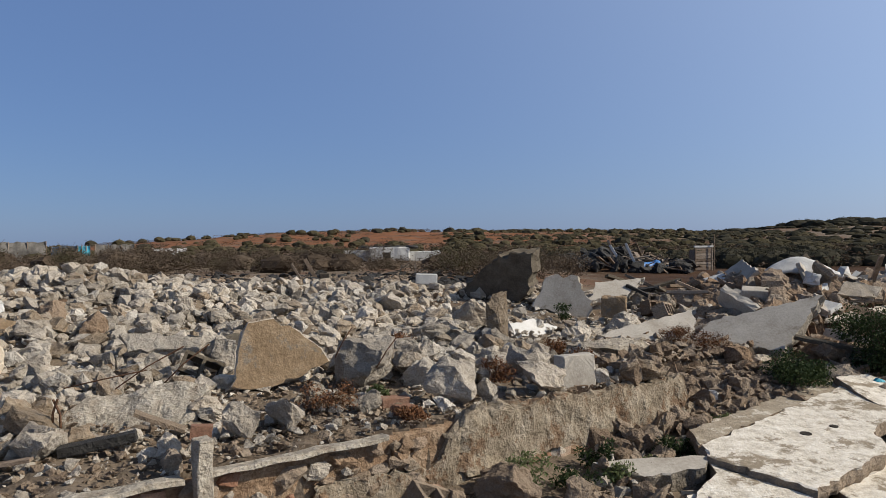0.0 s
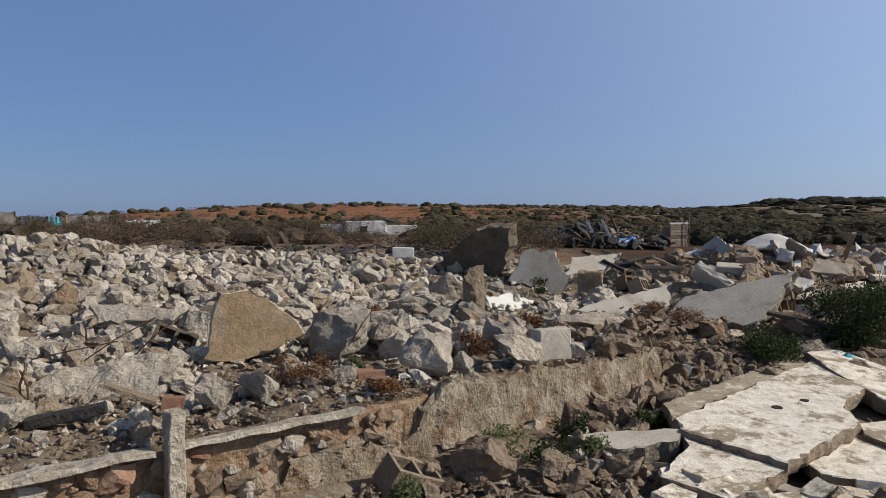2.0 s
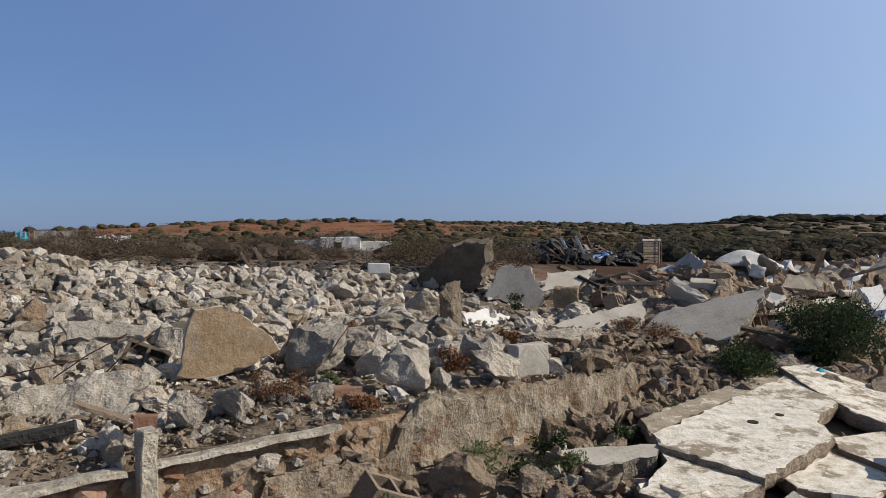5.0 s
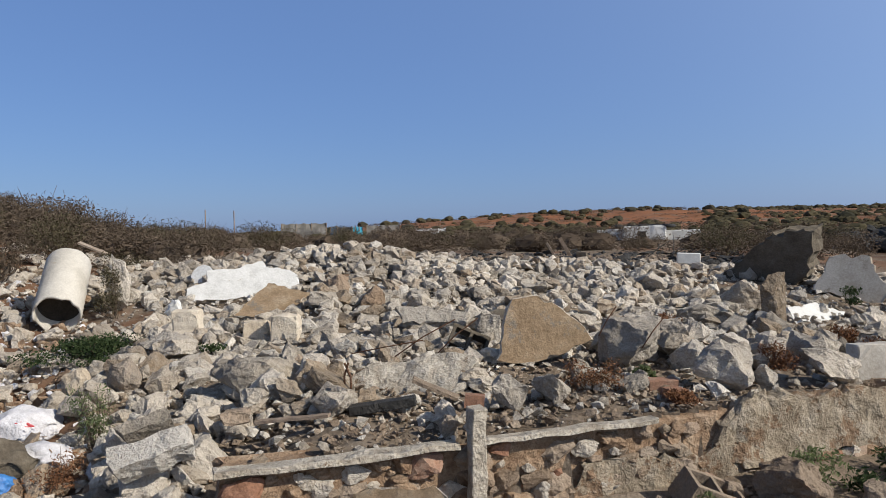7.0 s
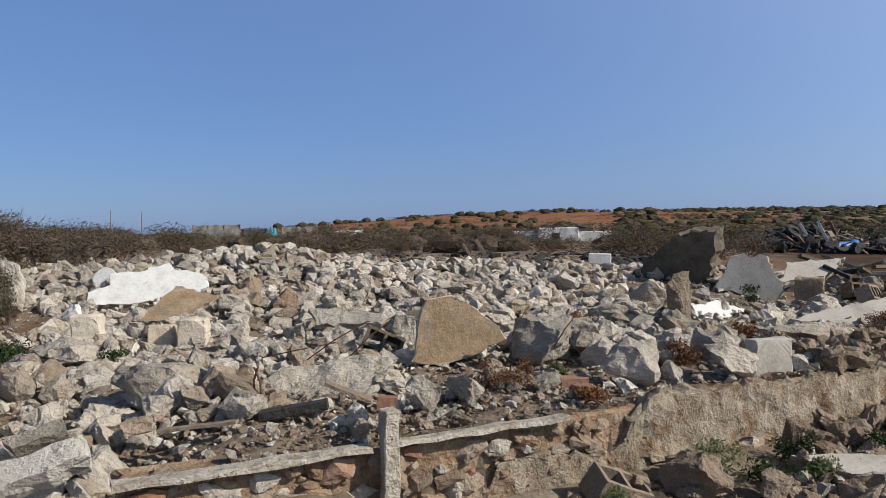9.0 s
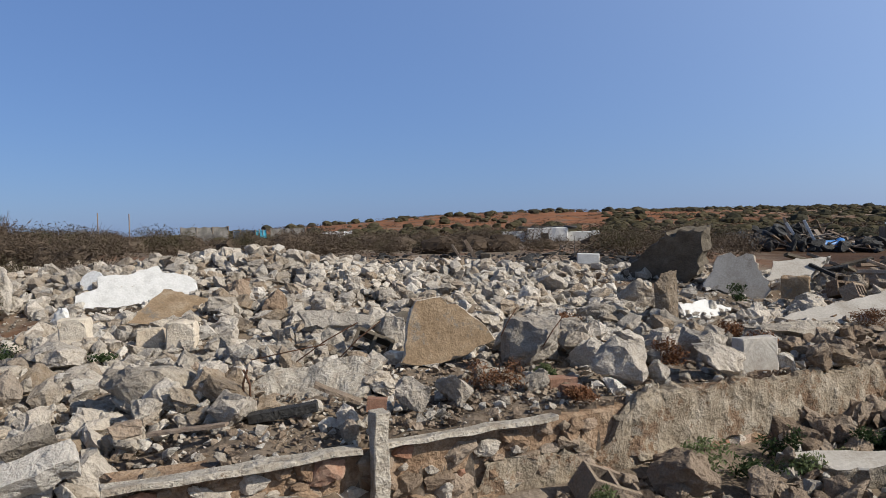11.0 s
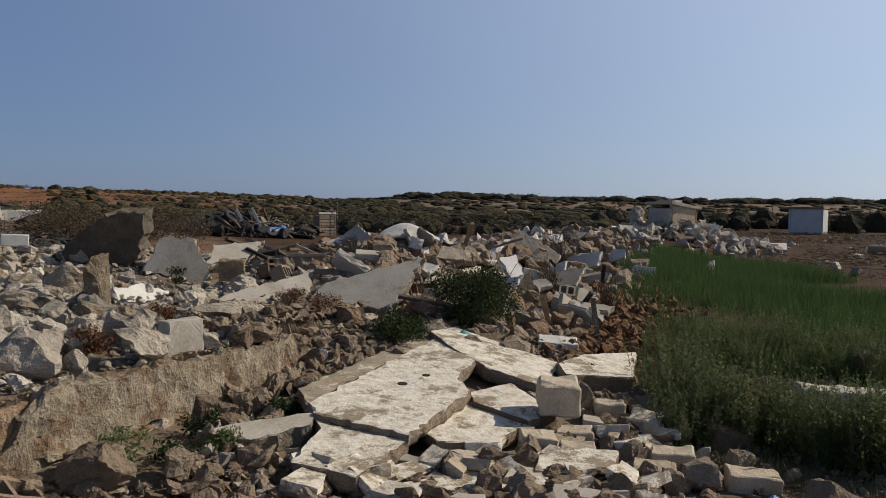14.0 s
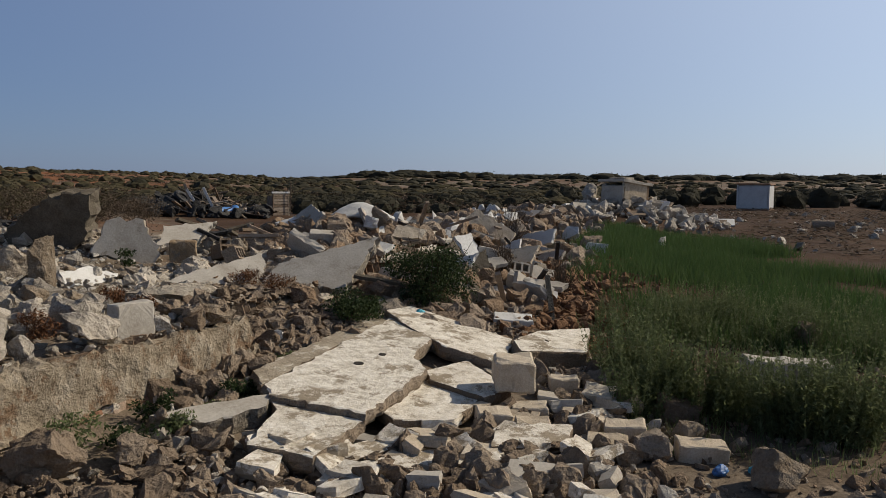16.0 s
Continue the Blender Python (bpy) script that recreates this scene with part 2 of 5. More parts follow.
def block_bm(dims, seed=0, chip=0.02, seg=0.12):
    """A cut or cast block with worn arrises and uneven faces, resting on z = 0."""
    rng = random.Random(seed)
    bm = bmesh.new()
    bmesh.ops.create_cube(bm, size=1.0)
    for v in bm.verts:
        v.co = Vector((v.co.x * dims[0], v.co.y * dims[1], (v.co.z + .5) * dims[2]))
    bmesh.ops.bevel(bm, geom=bm.edges[:], offset=min(dims) * .06, segments=1, affect="EDGES")
    for _ in range(3):
        long = [e for e in bm.edges if e.calc_length() > seg]
        if long:
            bmesh.ops.subdivide_edges(bm, edges=long, cuts=1)
    bmesh.ops.triangulate(bm, faces=bm.faces[:])
    off = Vector((rng.random() * 90, rng.random() * 90, 3))
    for v in bm.verts:
        v.co += Vector(noise.noise_vector(v.co * 7 + off)) * chip + Vector(noise.noise_vector(v.co * 19 + off)) * chip * .5
    return bm


def plate_bm(outline, thick, seed=0, jag=0.03, top_rough=0.006, step=0.07, holes=()):
    """A broken slab: jagged rim, uneven broken sides, front face towards +z at z = 0, body below it."""
    rng = random.Random(seed)
    pts, n = [], len(outline)
    for i in range(n):
        a, b = Vector(outline[i]), Vector(outline[(i + 1) % n])
        k = max(1, int((b - a).length / step))
        for j in range(k):
            p = a.lerp(b, j / k)
            if j:
                p += Vector((rng.gauss(0, jag * .5), rng.gauss(0, jag * .5)))
            pts.append(p)
    area = sum(p.x * q.y - q.x * p.y for p, q in zip(pts, pts[1:] + pts[:1]))
    if area < 0:
        pts.reverse()
    c = sum(pts, Vector((0, 0))) / len(pts)
    bm = bmesh.new()
    rings = []
    for depth, grow in ((0, .985), (.06, 1.0), (.38, 1.012), (.7, 1.0), (1.0, .965)):
        ring = []
        for p in pts:
            q = c + (p - c) * grow
            j = jag * (0.15 if depth == 0 else .55)
            ring.append(bm.verts.new((q.x + rng.gauss(0, j * .5), q.y + rng.gauss(0, j * .5), -thick * depth + (rng.gauss(0, jag * .25) if 0 < depth < 1 else 0))))
        rings.append(ring)
    for r0, r1 in zip(rings, rings[1:]):
        for i in range(len(pts)):
            j = (i + 1) % len(pts)
            bm.faces.new((r0[j], r0[i], r1[i], r1[j]))
    bm.faces.new(rings[0])
    bm.faces.new(rings[-1][::-1])
    bmesh.ops.triangulate(bm, faces=[f for f in bm.faces if len(f.verts) > 4])
    if top_rough > .01:
        for _ in range(3):
            bmesh.ops.subdivide_edges(bm, edges=[e for e in bm.edges if e.calc_length() > .13], cuts=1)
        bmesh.ops.triangulate(bm, faces=bm.faces[:])
        for v in bm.verts:
            v.co += Vector(noise.noise_vector(v.co * 5 + Vector((seed, 0, 0)))) * top_rough * 1.5 + Vector(noise.noise_vector(v.co * 11)) * top_rough * .5
    bmesh.ops.recalc_face_normals(bm, faces=bm.faces[:])
    return bm


def clipped(outline, p, n):
    """The part of the outline on the side of the line through p that n points away from."""
    out = []
    p, n = Vector(p), Vector(n)
    for a, b in zip(outline, outline[1:] + outline[:1]):
        a, b = Vector(a), Vector(b)
        da, db = (a - p).dot(n), (b - p).dot(n)
        if da <= 0:
            out.append(tuple(a))
        if da * db < 0:
            out.append(tuple(a.lerp(b, da / (da - db))))
    return out


def facing(o, az, el):
    """A pose whose z looks along azimuth az and elevation el, x level, y up the slope."""
    a, e = radians(az), radians(el)
    n = Vector((-math.sin(a) * math.cos(e), math.cos(a) * math.cos(e), math.sin(e)))
    x = Vector((0, 0, 1)).cross(n).normalized()
    m = Matrix((x, n.cross(x), n)).transposed().to_4x4()
    m.translation = o
    return m


def rod_bm(points, radius, sides=6, taper=1.0):
    """A bent rod through the points."""
    bm = bmesh.new()
    pts = [Vector(p) for p in points]
    rings = []
    for i, p in enumerate(pts):
        d = (pts[min(i + 1, len(pts) - 1)] - pts[max(i - 1, 0)]).normalized()
        x = d.orthogonal().normalized()
        y = d.cross(x)
        r = radius * (1 + (taper - 1) * i / max(1, len(pts) - 1))
        rings.append([bm.verts.new(p + (x * math.cos(k * 2 * math.pi / sides) + y * math.sin(k * 2 * math.pi / sides)) * r) for k in range(sides)])
    for a, b in zip(rings, rings[1:]):
        for k in range(sides):
            bm.faces.new((a[k], a[(k + 1) % sides], b[(k + 1) % sides], b[k]))
    bm.faces.new(rings[0][::-1])
    bm.faces.new(rings[-1])
    return bm


def join_bm(*bms):
    out = bmesh.new()
    for b in bms:
        me = bpy.data.meshes.new("scrap")
        b.to_mesh(me)
        b.free()
        out.from_mesh(me)
        bpy.data.meshes.remove(me)
    return out


def moved(bm, m):
    bmesh.ops.transform(bm, matrix=m, verts=bm.verts[:])
    return bm


# ---- the lie of the land ----
RINGS = [0, 4.5, 7, 10, 13, 17, 25, 50]
LAND = {70: [0, .1, .4, .6, 1.2, 2.0, 2.6, 1.8], 52: [0, .1, .4, .60, 1.15, 1.9, 2.55, 1.8], 42: [0, .45, .68, .85, 1.32, 1.4, 1.55, 1.5],
        30: [0, .74, .86, 1.1, 1.6, 1.25, 1.1, 1.15], 15: [0, .74, .78, .98, 1.22, 1.05, .95, .75], 0: [0, .74, .78, .9, 1.08, 1.0, .8, .55],
        -12: [0, .74, .76, .70, .9, .7, .3, .1], -22: [0, .05, .3, .70, 1.22, .8, .15, .1], -32: [0, .03, .12, .5, .92, .85, .6, .1],
        -40: [0, 0, .05, .1, .25, .3, .4, .1], -52: [0, 0, 0, .03, .05, .05, .1, .1]}
AZS = np.array(sorted(LAND))
TABLE = np.array([LAND[a] for a in AZS])
WALL_A, WALL_D = np.array((-2.66, 3.14)), np.array((0.772, 0.636))
WALL_N = np.array((-0.636, 0.772))
WALL_L = 6.05


def gauss2(az, r, a0, r0, sa_, sr):
    return np.exp(-((az - a0) / sa_) ** 2 - ((r - r0) / sr) ** 2)


CLEAR = [(-1.6, 6.0, .6), (.6, 9.2, .6), (-6.5, 8.5, .6), (-5.9, 8.1, .4), (-5.4, 7.7, .35), (2.1, 9.1, .75), (3.2, 8.9, .9), (1.25, 11.0, .6), (.35, 11.6, .8), (2.1, 11.5, .5), (-.1, 11.6, .6), (-7.6, 7.1, .8), (-7.9, 7.6, .6), (-.9, 6.2, .45), (-2.41, 5.0, .42), (-2.1, 4.95, .3)]


def clear_of(x, y, grow=1.0):
    keep = np.ones_like(x)
    for a, b, c in CLEAR:
        keep = np.where(np.hypot(x - a, y - b) < c * grow, 0, keep)
    return keep


def land(x, y):
    """Height of the ground at x, y (arrays)."""
    x, y = np.asarray(x, float), np.asarray(y, float)
    r, az = np.hypot(x, y), np.degrees(np.arctan2(-x, y))
    a = np.clip(az, AZS[0], AZS[-1])
    i = np.clip(np.searchsorted(AZS, a, side="right") - 1, 0, len(AZS) - 2)
    f = (a - AZS[i]) / (AZS[i + 1] - AZS[i])
    f = f * f * (3 - 2 * f)
    q = np.clip(r, 0, 49.99)
    j = np.clip(np.searchsorted(RINGS, q, side="right") - 1, 0, len(RINGS) - 2)
    rr = np.array(RINGS)
    g = (q - rr[j]) / (rr[j + 1] - rr[j])
    g = g * g * (3 - 2 * g) * .5 + g * .5
    z0 = TABLE[i, j] * (1 - g) + TABLE[i, j + 1] * g
    z1 = TABLE[i + 1, j] * (1 - g) + TABLE[i + 1, j + 1] * g
    z = z0 * (1 - f) + z1 * f
    s = (x - WALL_A[0]) * WALL_N[0] + (y - WALL_A[1]) * WALL_N[1]
    u = (x - WALL_A[0]) * WALL_D[0] + (y - WALL_A[1]) * WALL_D[1]
    low = 0.30 * np.exp(np.minimum(s, 0) / 1.0)
    front = (s < 0.12) & (u > 0.06) & (u < WALL_L - .05)
    humps = .075 * np.sin(1.9 * x + .8 * y + .6) * np.sin(1.5 * y - 1.1 * x) + .055 * np.sin(3.7 * x - 1.6 * y) * np.sin(3.1 * y + 1.2 * x + 2) + .03 * np.sin(7.3 * x + 2.2 * y) * np.sin(6.1 * y - 2.7 * x)
    z = z + humps * np.clip((s - .9) / .8, 0, 1) * np.clip((16 - r) / 2, 0, 1) * clear_of(x, y, 1.3) * (az > -30)
    z = np.where(front, np.minimum(z, low), z)
    z = np.where((u >= WALL_L - .05) & (s < .8), np.minimum(z, low + np.clip(u - WALL_L, 0, 1) * .2), z)
    z = np.where((u <= 0.06) & (s < 2.5), np.minimum(z, .25 + .13 * np.clip(s + .8, 0, 3)), z)
    z = np.where(np.abs(az) > 100, z * 0, z)
    far = np.clip((r - 50) / 60, 0, 1)
    z = z * (1 - far) + .6 * far
    z = z + 3.9 * gauss2(az, r, 9, 165, 15, 55) + 2.5 * gauss2(az, r, -11, 190, 11, 62) + 1.0 * gauss2(az, r, 26, 150, 9, 50)
    z = z + np.where(r > 100, 4.2 * np.exp(-((r - 360) / 120) ** 2) * np.clip((-az - 8) / 14, 0, 1) * np.clip((az + 130) / 30, 0, 1), 0)
    z = z + 1.9 * gauss2(az, r, -26.5, 400, 4, 60)
    z = z + 0.8 * gauss2(az, r, -10.5, 43.5, 3.2, 2.5)
    z = z + 0.95 * gauss2(az, r, -42.5, 37.5, 4.2, 4.0) + .5 * gauss2(az, r, -36, 30, 4, 5)
    return z


def land1(x, y):
    return float(land(np.array([x]), np.array([y]))[0])


def rubble_mask(x, y):
    """How thick the rubble lies, 0 to 1."""
    r, az = np.hypot(x, y), np.degrees(np.arctan2(-x, y))
    s = (x - WALL_A[0]) * WALL_N[0] + (y - WALL_A[1]) * WALL_N[1]
    u = (x - WALL_A[0]) * WALL_D[0] + (y - WALL_A[1]) * WALL_D[1]
    m = ((s > .08) & (u > 0) & (az > -17)) * np.clip((15.5 - r) / 2, 0, 1)
    m = np.maximum(m, ((az > 37) & (az < 62)) * np.clip((17 - r) / 4, 0, 1) * np.clip((r - 2.5) / 1, 0, 1) * np.clip((62 - az) / 10, .4, 1))
    m = np.maximum(m, ((az <= -15) & (az > -37)) * np.clip((15.5 - r) / 2, 0, 1) * np.clip((r - 8.3) / 1, 0, 1) * np.clip((az + 37) / 4, 0, 1))
    m = np.maximum(m, .85 * ((az < 20) & (az > -50) & (s < -.1)) * np.clip((5.6 - r) / .8, 0, 1) * np.clip((r - 2.5) / .6, 0, 1))
    return m


def smooth_noise(x, y, k, seed=0):
    return np.array([noise.noise(Vector((a * k, b * k, seed * 7.3))) for a, b in zip(x.ravel(), y.ravel())]).reshape(x.shape)


radii = np.concatenate([[0.02, .6, 1.2, 1.8], np.geomspace(2.3, 45, 200), np.geomspace(48, 2600, 64)])
azims = np.radians(np.concatenate([np.linspace(-66, 66, 300), np.linspace(68, 292, 60)]))
AA, RR = np.meshgrid(azims, radii)
GX, GY = -np.sin(AA) * RR, np.cos(AA) * RR
GZ = land(GX, GY)
near_amp = np.clip(1 - RR / 120, 0, 1)
GZ += near_amp * (.05 * smooth_noise(GX, GY, .9) * np.clip(RR / 12, 0, 1) + (.015 + .03 * rubble_mask(GX, GY)) * smooth_noise(GX, GY, 5.0, 1))
GZ += np.clip((RR - 60) / 100, 0, 1) * (.5 * smooth_noise(GX, GY, .05, 2) + .35 * smooth_noise(GX, GY, .17, 3))
GZ = np.where(RR > 700, GZ * 0 - 1.0, GZ)
na, nr = len(azims), len(radii)
idx = np.arange(nr * na).reshape(nr, na)
a0, b0 = idx[:-1, :], idx[1:, :]
a1, b1 = np.roll(a0, -1, 1), np.roll(b0, -1, 1)
tris = np.concatenate([np.stack([a0, a1, b1], -1).reshape(-1, 3), np.stack([a0, b1, b0], -1).reshape(-1, 3)])
SOIL = surface("dusty_soil", [(.12, .09, .064), (.18, .14, .10), (.24, .195, .15)], 1.5, .97, .8, 30, ((.15, .085, .05), .05, .52), amount=.7)
# red earth on the plain to the right and on the far hill, grey dust and ash among the rubble
gn, gl = SOIL.node_tree.nodes, SOIL.node_tree.links
gpos = gn.new("ShaderNodeNewGeometry")
sep = gn.new("ShaderNodeSeparateXYZ")
gl.new(gpos.outputs["Position"], sep.inputs[0])
wob = gn.new("ShaderNodeTexNoise")
wob.inputs["Scale"].default_value, wob.inputs["Detail"].default_value = .35, 6.0
gl.new(gpos.outputs["Position"], wob.inputs["Vector"])


def band(value, lo, hi):
    mr = gn.new("ShaderNodeMapRange")
    mr.inputs[1].default_value, mr.inputs[2].default_value = lo, hi
    gl.new(value, mr.inputs[0])
    return mr.outputs[0]


def soil_layer(mask, colour):
    ba = gn["Principled BSDF"].inputs["Base Color"]
    old = ba.links[0].from_socket
    mx = gn.new("ShaderNodeMix")
    mx.data_type = "RGBA"
    gl.new(mask, mx.inputs[0])
    gl.new(old, mx.inputs[6])
    tone = gn.new("ShaderNodeMix")
    tone.data_type, tone.blend_type = "RGBA", "MULTIPLY"
    tone.inputs[0].default_value = .8
    tone.inputs[6].default_value = (*colour, 1)
    gl.new(wob.outputs["Fac"], tone.inputs[7])
    gl.new(tone.outputs[2], mx.inputs[7])
    gl.new(mx.outputs[2], ba)


def math_node(op, a, b):
    nd = gn.new("ShaderNodeMath")
    nd.operation = op
    for k, v in enumerate((a, b)):
        if isinstance(v, (int, float)):
            nd.inputs[k].default_value = v
        else:
            gl.new(v, nd.inputs[k])
    return nd.outputs[0]


wobble = math_node("MULTIPLY_ADD", wob.outputs["Fac"], 8.0)
red_right = band(math_node("ADD", sep.outputs["X"], wobble), 8.5, 11.5)
soil_layer(math_node("MULTIPLY", red_right, band(sep.outputs["Y"], 130, 60)), (.11, .06, .033))
soil_layer(math_node("MULTIPLY", math_node("MULTIPLY", band(sep.outputs["Y"], 60, 110), band(sep.outputs["X"], 42, 8)), band(wob.outputs["Fac"], .36, .5)), (.36, .155, .072))
ground = thing("ground", tri_mesh("ground", np.stack([GX, GY, GZ], -1).reshape(-1, 3), tris, SOIL), None, Matrix(), "dusty reddish earth strewn with rubble and ash", "ground", kind="structure")

# ---- loose rubble ----
def lumps_of(seed, n, points, rough, sub, flat):
    """Corner and triangle arrays of n lumps."""
    out = []
    for k in range(n):
        bm = rock_bm(seed + k, (1, random.Random(k).uniform(.65, 1), random.Random(k + 9).uniform(*flat)), points + k % 6, rough, sub)
        bm.verts.ensure_lookup_table()
        bm.verts.index_update()
        out.append((np.array([v.co for v in bm.verts], np.float32), np.array([[v.index for v in f.verts] for f in bm.faces], np.int32)))
        bm.free()
    return out


ROCKS = lumps_of(40, 26, 12, .075, 1, (.35, .85))
FINE = lumps_of(140, 22, 13, .085, 2, (.35, .9))
SMALL = lumps_of(900, 18, 8, .03, 0, (.25, .75))


def turn(rng, lean=1.0):
    e = Euler((rng.uniform(-1, 1) * lean, rng.uniform(-1, 1) * lean, rng.uniform(0, 6.28)))
    return np.array(e.to_matrix(), np.float32)


def scatter(name, spots, kinds, material, label, seed, lean=.9, sink=.18):
    """Many lumps in one mesh; spots: x, y, size."""
    rng = random.Random(seed)
    vs, fs, base = [], [], 0
    zs = land(spots[:, 0], spots[:, 1])
    for (x, y, s), z in zip(spots, zs):
        near = s / math.hypot(x, y)
        pool = kinds if kinds is SMALL else FINE if near > .029 else ROCKS if near > .0115 else SMALL
        v, f = pool[rng.randrange(len(pool))]
        w = v @ turn(rng, lean).T * s
        w = w + np.array((x, y, z + s * (.3 - sink)), np.float32)
        vs.append(w)
        fs.append(f + base)
        base += len(v)
    return thing(name, tri_mesh(name, np.concatenate(vs), np.concatenate(fs), material), None, Matrix(), label, "rubble", kind="stuff")


def spots_for(n, box, size, seed, mask=rubble_mask):
    rng = np.random.default_rng(seed)
    az = rng.uniform(box[0], box[1], n)
    r = np.sqrt(rng.uniform(box[2] ** 2, box[3] ** 2, n))
    x, y = -np.sin(np.radians(az)) * r, np.cos(np.radians(az)) * r
    keep = rng.random(n) < mask(x, y)
    s = np.clip(rng.lognormal(np.log(size), .7, n), size * .3, size * 3.4)
    return np.stack([x, y, s], 1)[keep]


SLABS = [(2.6, 6.0, .75), (3.4, 7.1, .7), (2.0, 5.4, .6), (1.6, 4.85, .35), (4.0, 7.0, .8), (3.0, 5.4, .5), (3.55, 5.8, .45), (3.0, 6.6, .6), (3.8, 7.6, .5), (3.9, 5.4, .3)]


def mask_behind(x, y):
    s = (x - WALL_A[0]) * WALL_N[0] + (y - WALL_A[1]) * WALL_N[1]
    return rubble_mask(x, y) * (s > .9) * clear_of(x, y)


def mask_front(x, y):
    s = (x - WALL_A[0]) * WALL_N[0] + (y - WALL_A[1]) * WALL_N[1]
    return rubble_mask(x, y) * (s < -.15)


def mask_mortar(x, y):
    s = (x - WALL_A[0]) * WALL_N[0] + (y - WALL_A[1]) * WALL_N[1]
    return rubble_mask(x, y) * clear_of(x, y) * np.clip((s - .5) / .9, .12, 1)


scatter("rubble_field", spots_for(9500, (-17, 48, 4.9, 15.5), .10, 3, mask_behind), ROCKS, STONE, "heaped pale limestone and mortar rubble behind the wall", 5, .6, .04)
scatter("broken_mortar", spots_for(9500, (-17, 48, 4.6, 14), .07, 13, mask_mortar), ROCKS, PALE, "fist-sized broken mortar between the stones", 14, .7, .0)
scatter("gravel", spots_for(23000, (-50, 60, 3.0, 14), .037, 4), SMALL, PALE, "small pale chips and gravel between the stones", 6, .6, .0)
scatter("grit", spots_for(12000, (-18, 48, 3.6, 7.4), .026, 24), SMALL, GREYST, "dark fine grit and ash behind the ledge", 25, .6, .0)
scatter("brown_rubble", spots_for(2600, (-37, -15, 8.2, 15.5), .13, 7, lambda x, y: rubble_mask(x, y) * clear_of(x, y)), ROCKS, REDST, "brown and grey rubble of the broken heap", 8, .8, .02)
scatter("heap_chips", spots_for(9000, (-38, -12, 7.4, 15.5), .055, 17, lambda x, y: rubble_mask(x, y)), SMALL, REDST, "brown chips between the stones of the broken heap", 18, .8, .0)
scatter("slope_rubble", spots_for(3000, (37, 62, 3.2, 16.5), .10, 9, lambda x, y: rubble_mask(x, y) * clear_of(x, y)), ROCKS, STONE, "pale rubble on the littered slope", 10, .7, .02)
scatter("crumbled_concrete", spots_for(5000, (-50, 20, 2.8, 5.6), .055, 11, mask_front), ROCKS, GREYST, "grey crumbled concrete before the wall", 12, .9, .02)


def chip_slope(x, y):
    r, az = np.hypot(x, y), np.degrees(np.arctan2(-x, y))
    return ((az < -13) & (az > -24) & (r > 6.9) & (r < 9.3)) * 1.0


scatter("slate_chips", spots_for(4200, (-24, -13, 6.9, 9.3), .055, 29, chip_slope), SMALL, GREYST, "thin grey-brown chips on the slope behind the wall", 30, .5, -.1)


def bare_mound(x, y):
    r, az = np.hypot(x, y), np.degrees(np.arctan2(-x, y))
    return np.exp(-((az + 39) / 3.5) ** 2) * np.clip((19 - r) / 4, 0, 1) * np.clip((r - 8) / 1, 0, 1)


CLOD = surface("red_brown_clods", [(.13, .07, .04), (.22, .125, .07), (.31, .19, .115)], 9, .97, .8, 50, None, .5)
scatter("earth_mound", spots_for(9000, (-47, -31, 8, 19), .07, 27, bare_mound), ROCKS, CLOD, "crumbly red-brown earth heaped beside the grass", 28, .9, .05)

# ---- the foundation wall ----
def wall_point(u, s, z):
    p = WALL_A + WALL_D * u + WALL_N * s
    return Vector((p[0], p[1], z))


def wall_pose(u, s, z):
    m = Matrix(((WALL_D[0], WALL_N[0], 0, 0), (WALL_D[1], WALL_N[1], 0, 0), (0, 0, 1, 0), (0, 0, 0, 1)))
    m.translation = wall_point(u, s, z)
    return m


core = block_bm((WALL_L - .04, .3, .73), 3, .05, .07)
wall = thing("wall_front", core, EARTH, wall_pose(WALL_L / 2, .24, -.02), "low broken foundation wall of earth-set stone", "wall", kind="structure")


def wall_part(name, bm, material, u, s, z, label=""):
    ob = part(name, bm, material, wall, label)
    ob.matrix_parent_inverse = wall.matrix_world.inverted()
    ob.matrix_world = wall_pose(u, s, z)
    return ob


wall_part("ledge", block_bm((1.36, .12, .034), 5, .017, .035), LEDGE, .68, .03, .722, "thin cast concrete ledge with a chipped edge")
wall_part("ledge", block_bm((1.26, .10, .03), 6, .017, .035), LEDGE, 2.08, .04, .724, "thin cast concrete ledge with a chipped edge")
outl = [(-1.4, -.12), (-.9, -.27), (-.3, -.2), (.3, -.3), (.8, -.24), (1.4, -.3), (1.5, .0), (1.42, .17), (1.0, .15), (.7, .2), (.2, .19), (-.2, .23), (-.7, .2), (-.95, .24), (-1.2, .22), (-1.32, .1)]
pl = plate_bm(outl, .13, 12, .028, .03, .05)
wall_part("plaster", moved(pl, pose(0, 0, 0, 90)), PLASTER, 4.55, .03, .56, "flaking ochre plaster face")
pl = plate_bm([(-.7, -.2), (.1, -.14), (.75, -.22), (.8, .04), (.5, .1), (.2, .0), (-.2, .06), (-.6, .1)], .08, 13, .05, .03, .05)
wall_part("plaster", moved(pl, pose(0, 0, 0, 90)), PLASTER, 2.85, .045, .42, "flaking ochre plaster face")
pl = plate_bm([(-.5, -.1), (.4, -.13), (.5, .05), (.1, .12), (-.4, .08)], .08, 14, .05, .03, .05)
wall_part("plaster", moved(pl, pose(0, 0, 0, 90)), PLASTER, 5.75, .04, .34, "flaking ochre plaster face")
rng = random.Random(21)
lumps = [from_bm("wall_stone", rock_bm(200 + k, (.21, .12, .13), 15, .07, 2), [REDST, STONE, REDST, EARTH, GREYST, BRICK][k % 6]) for k in range(12)]
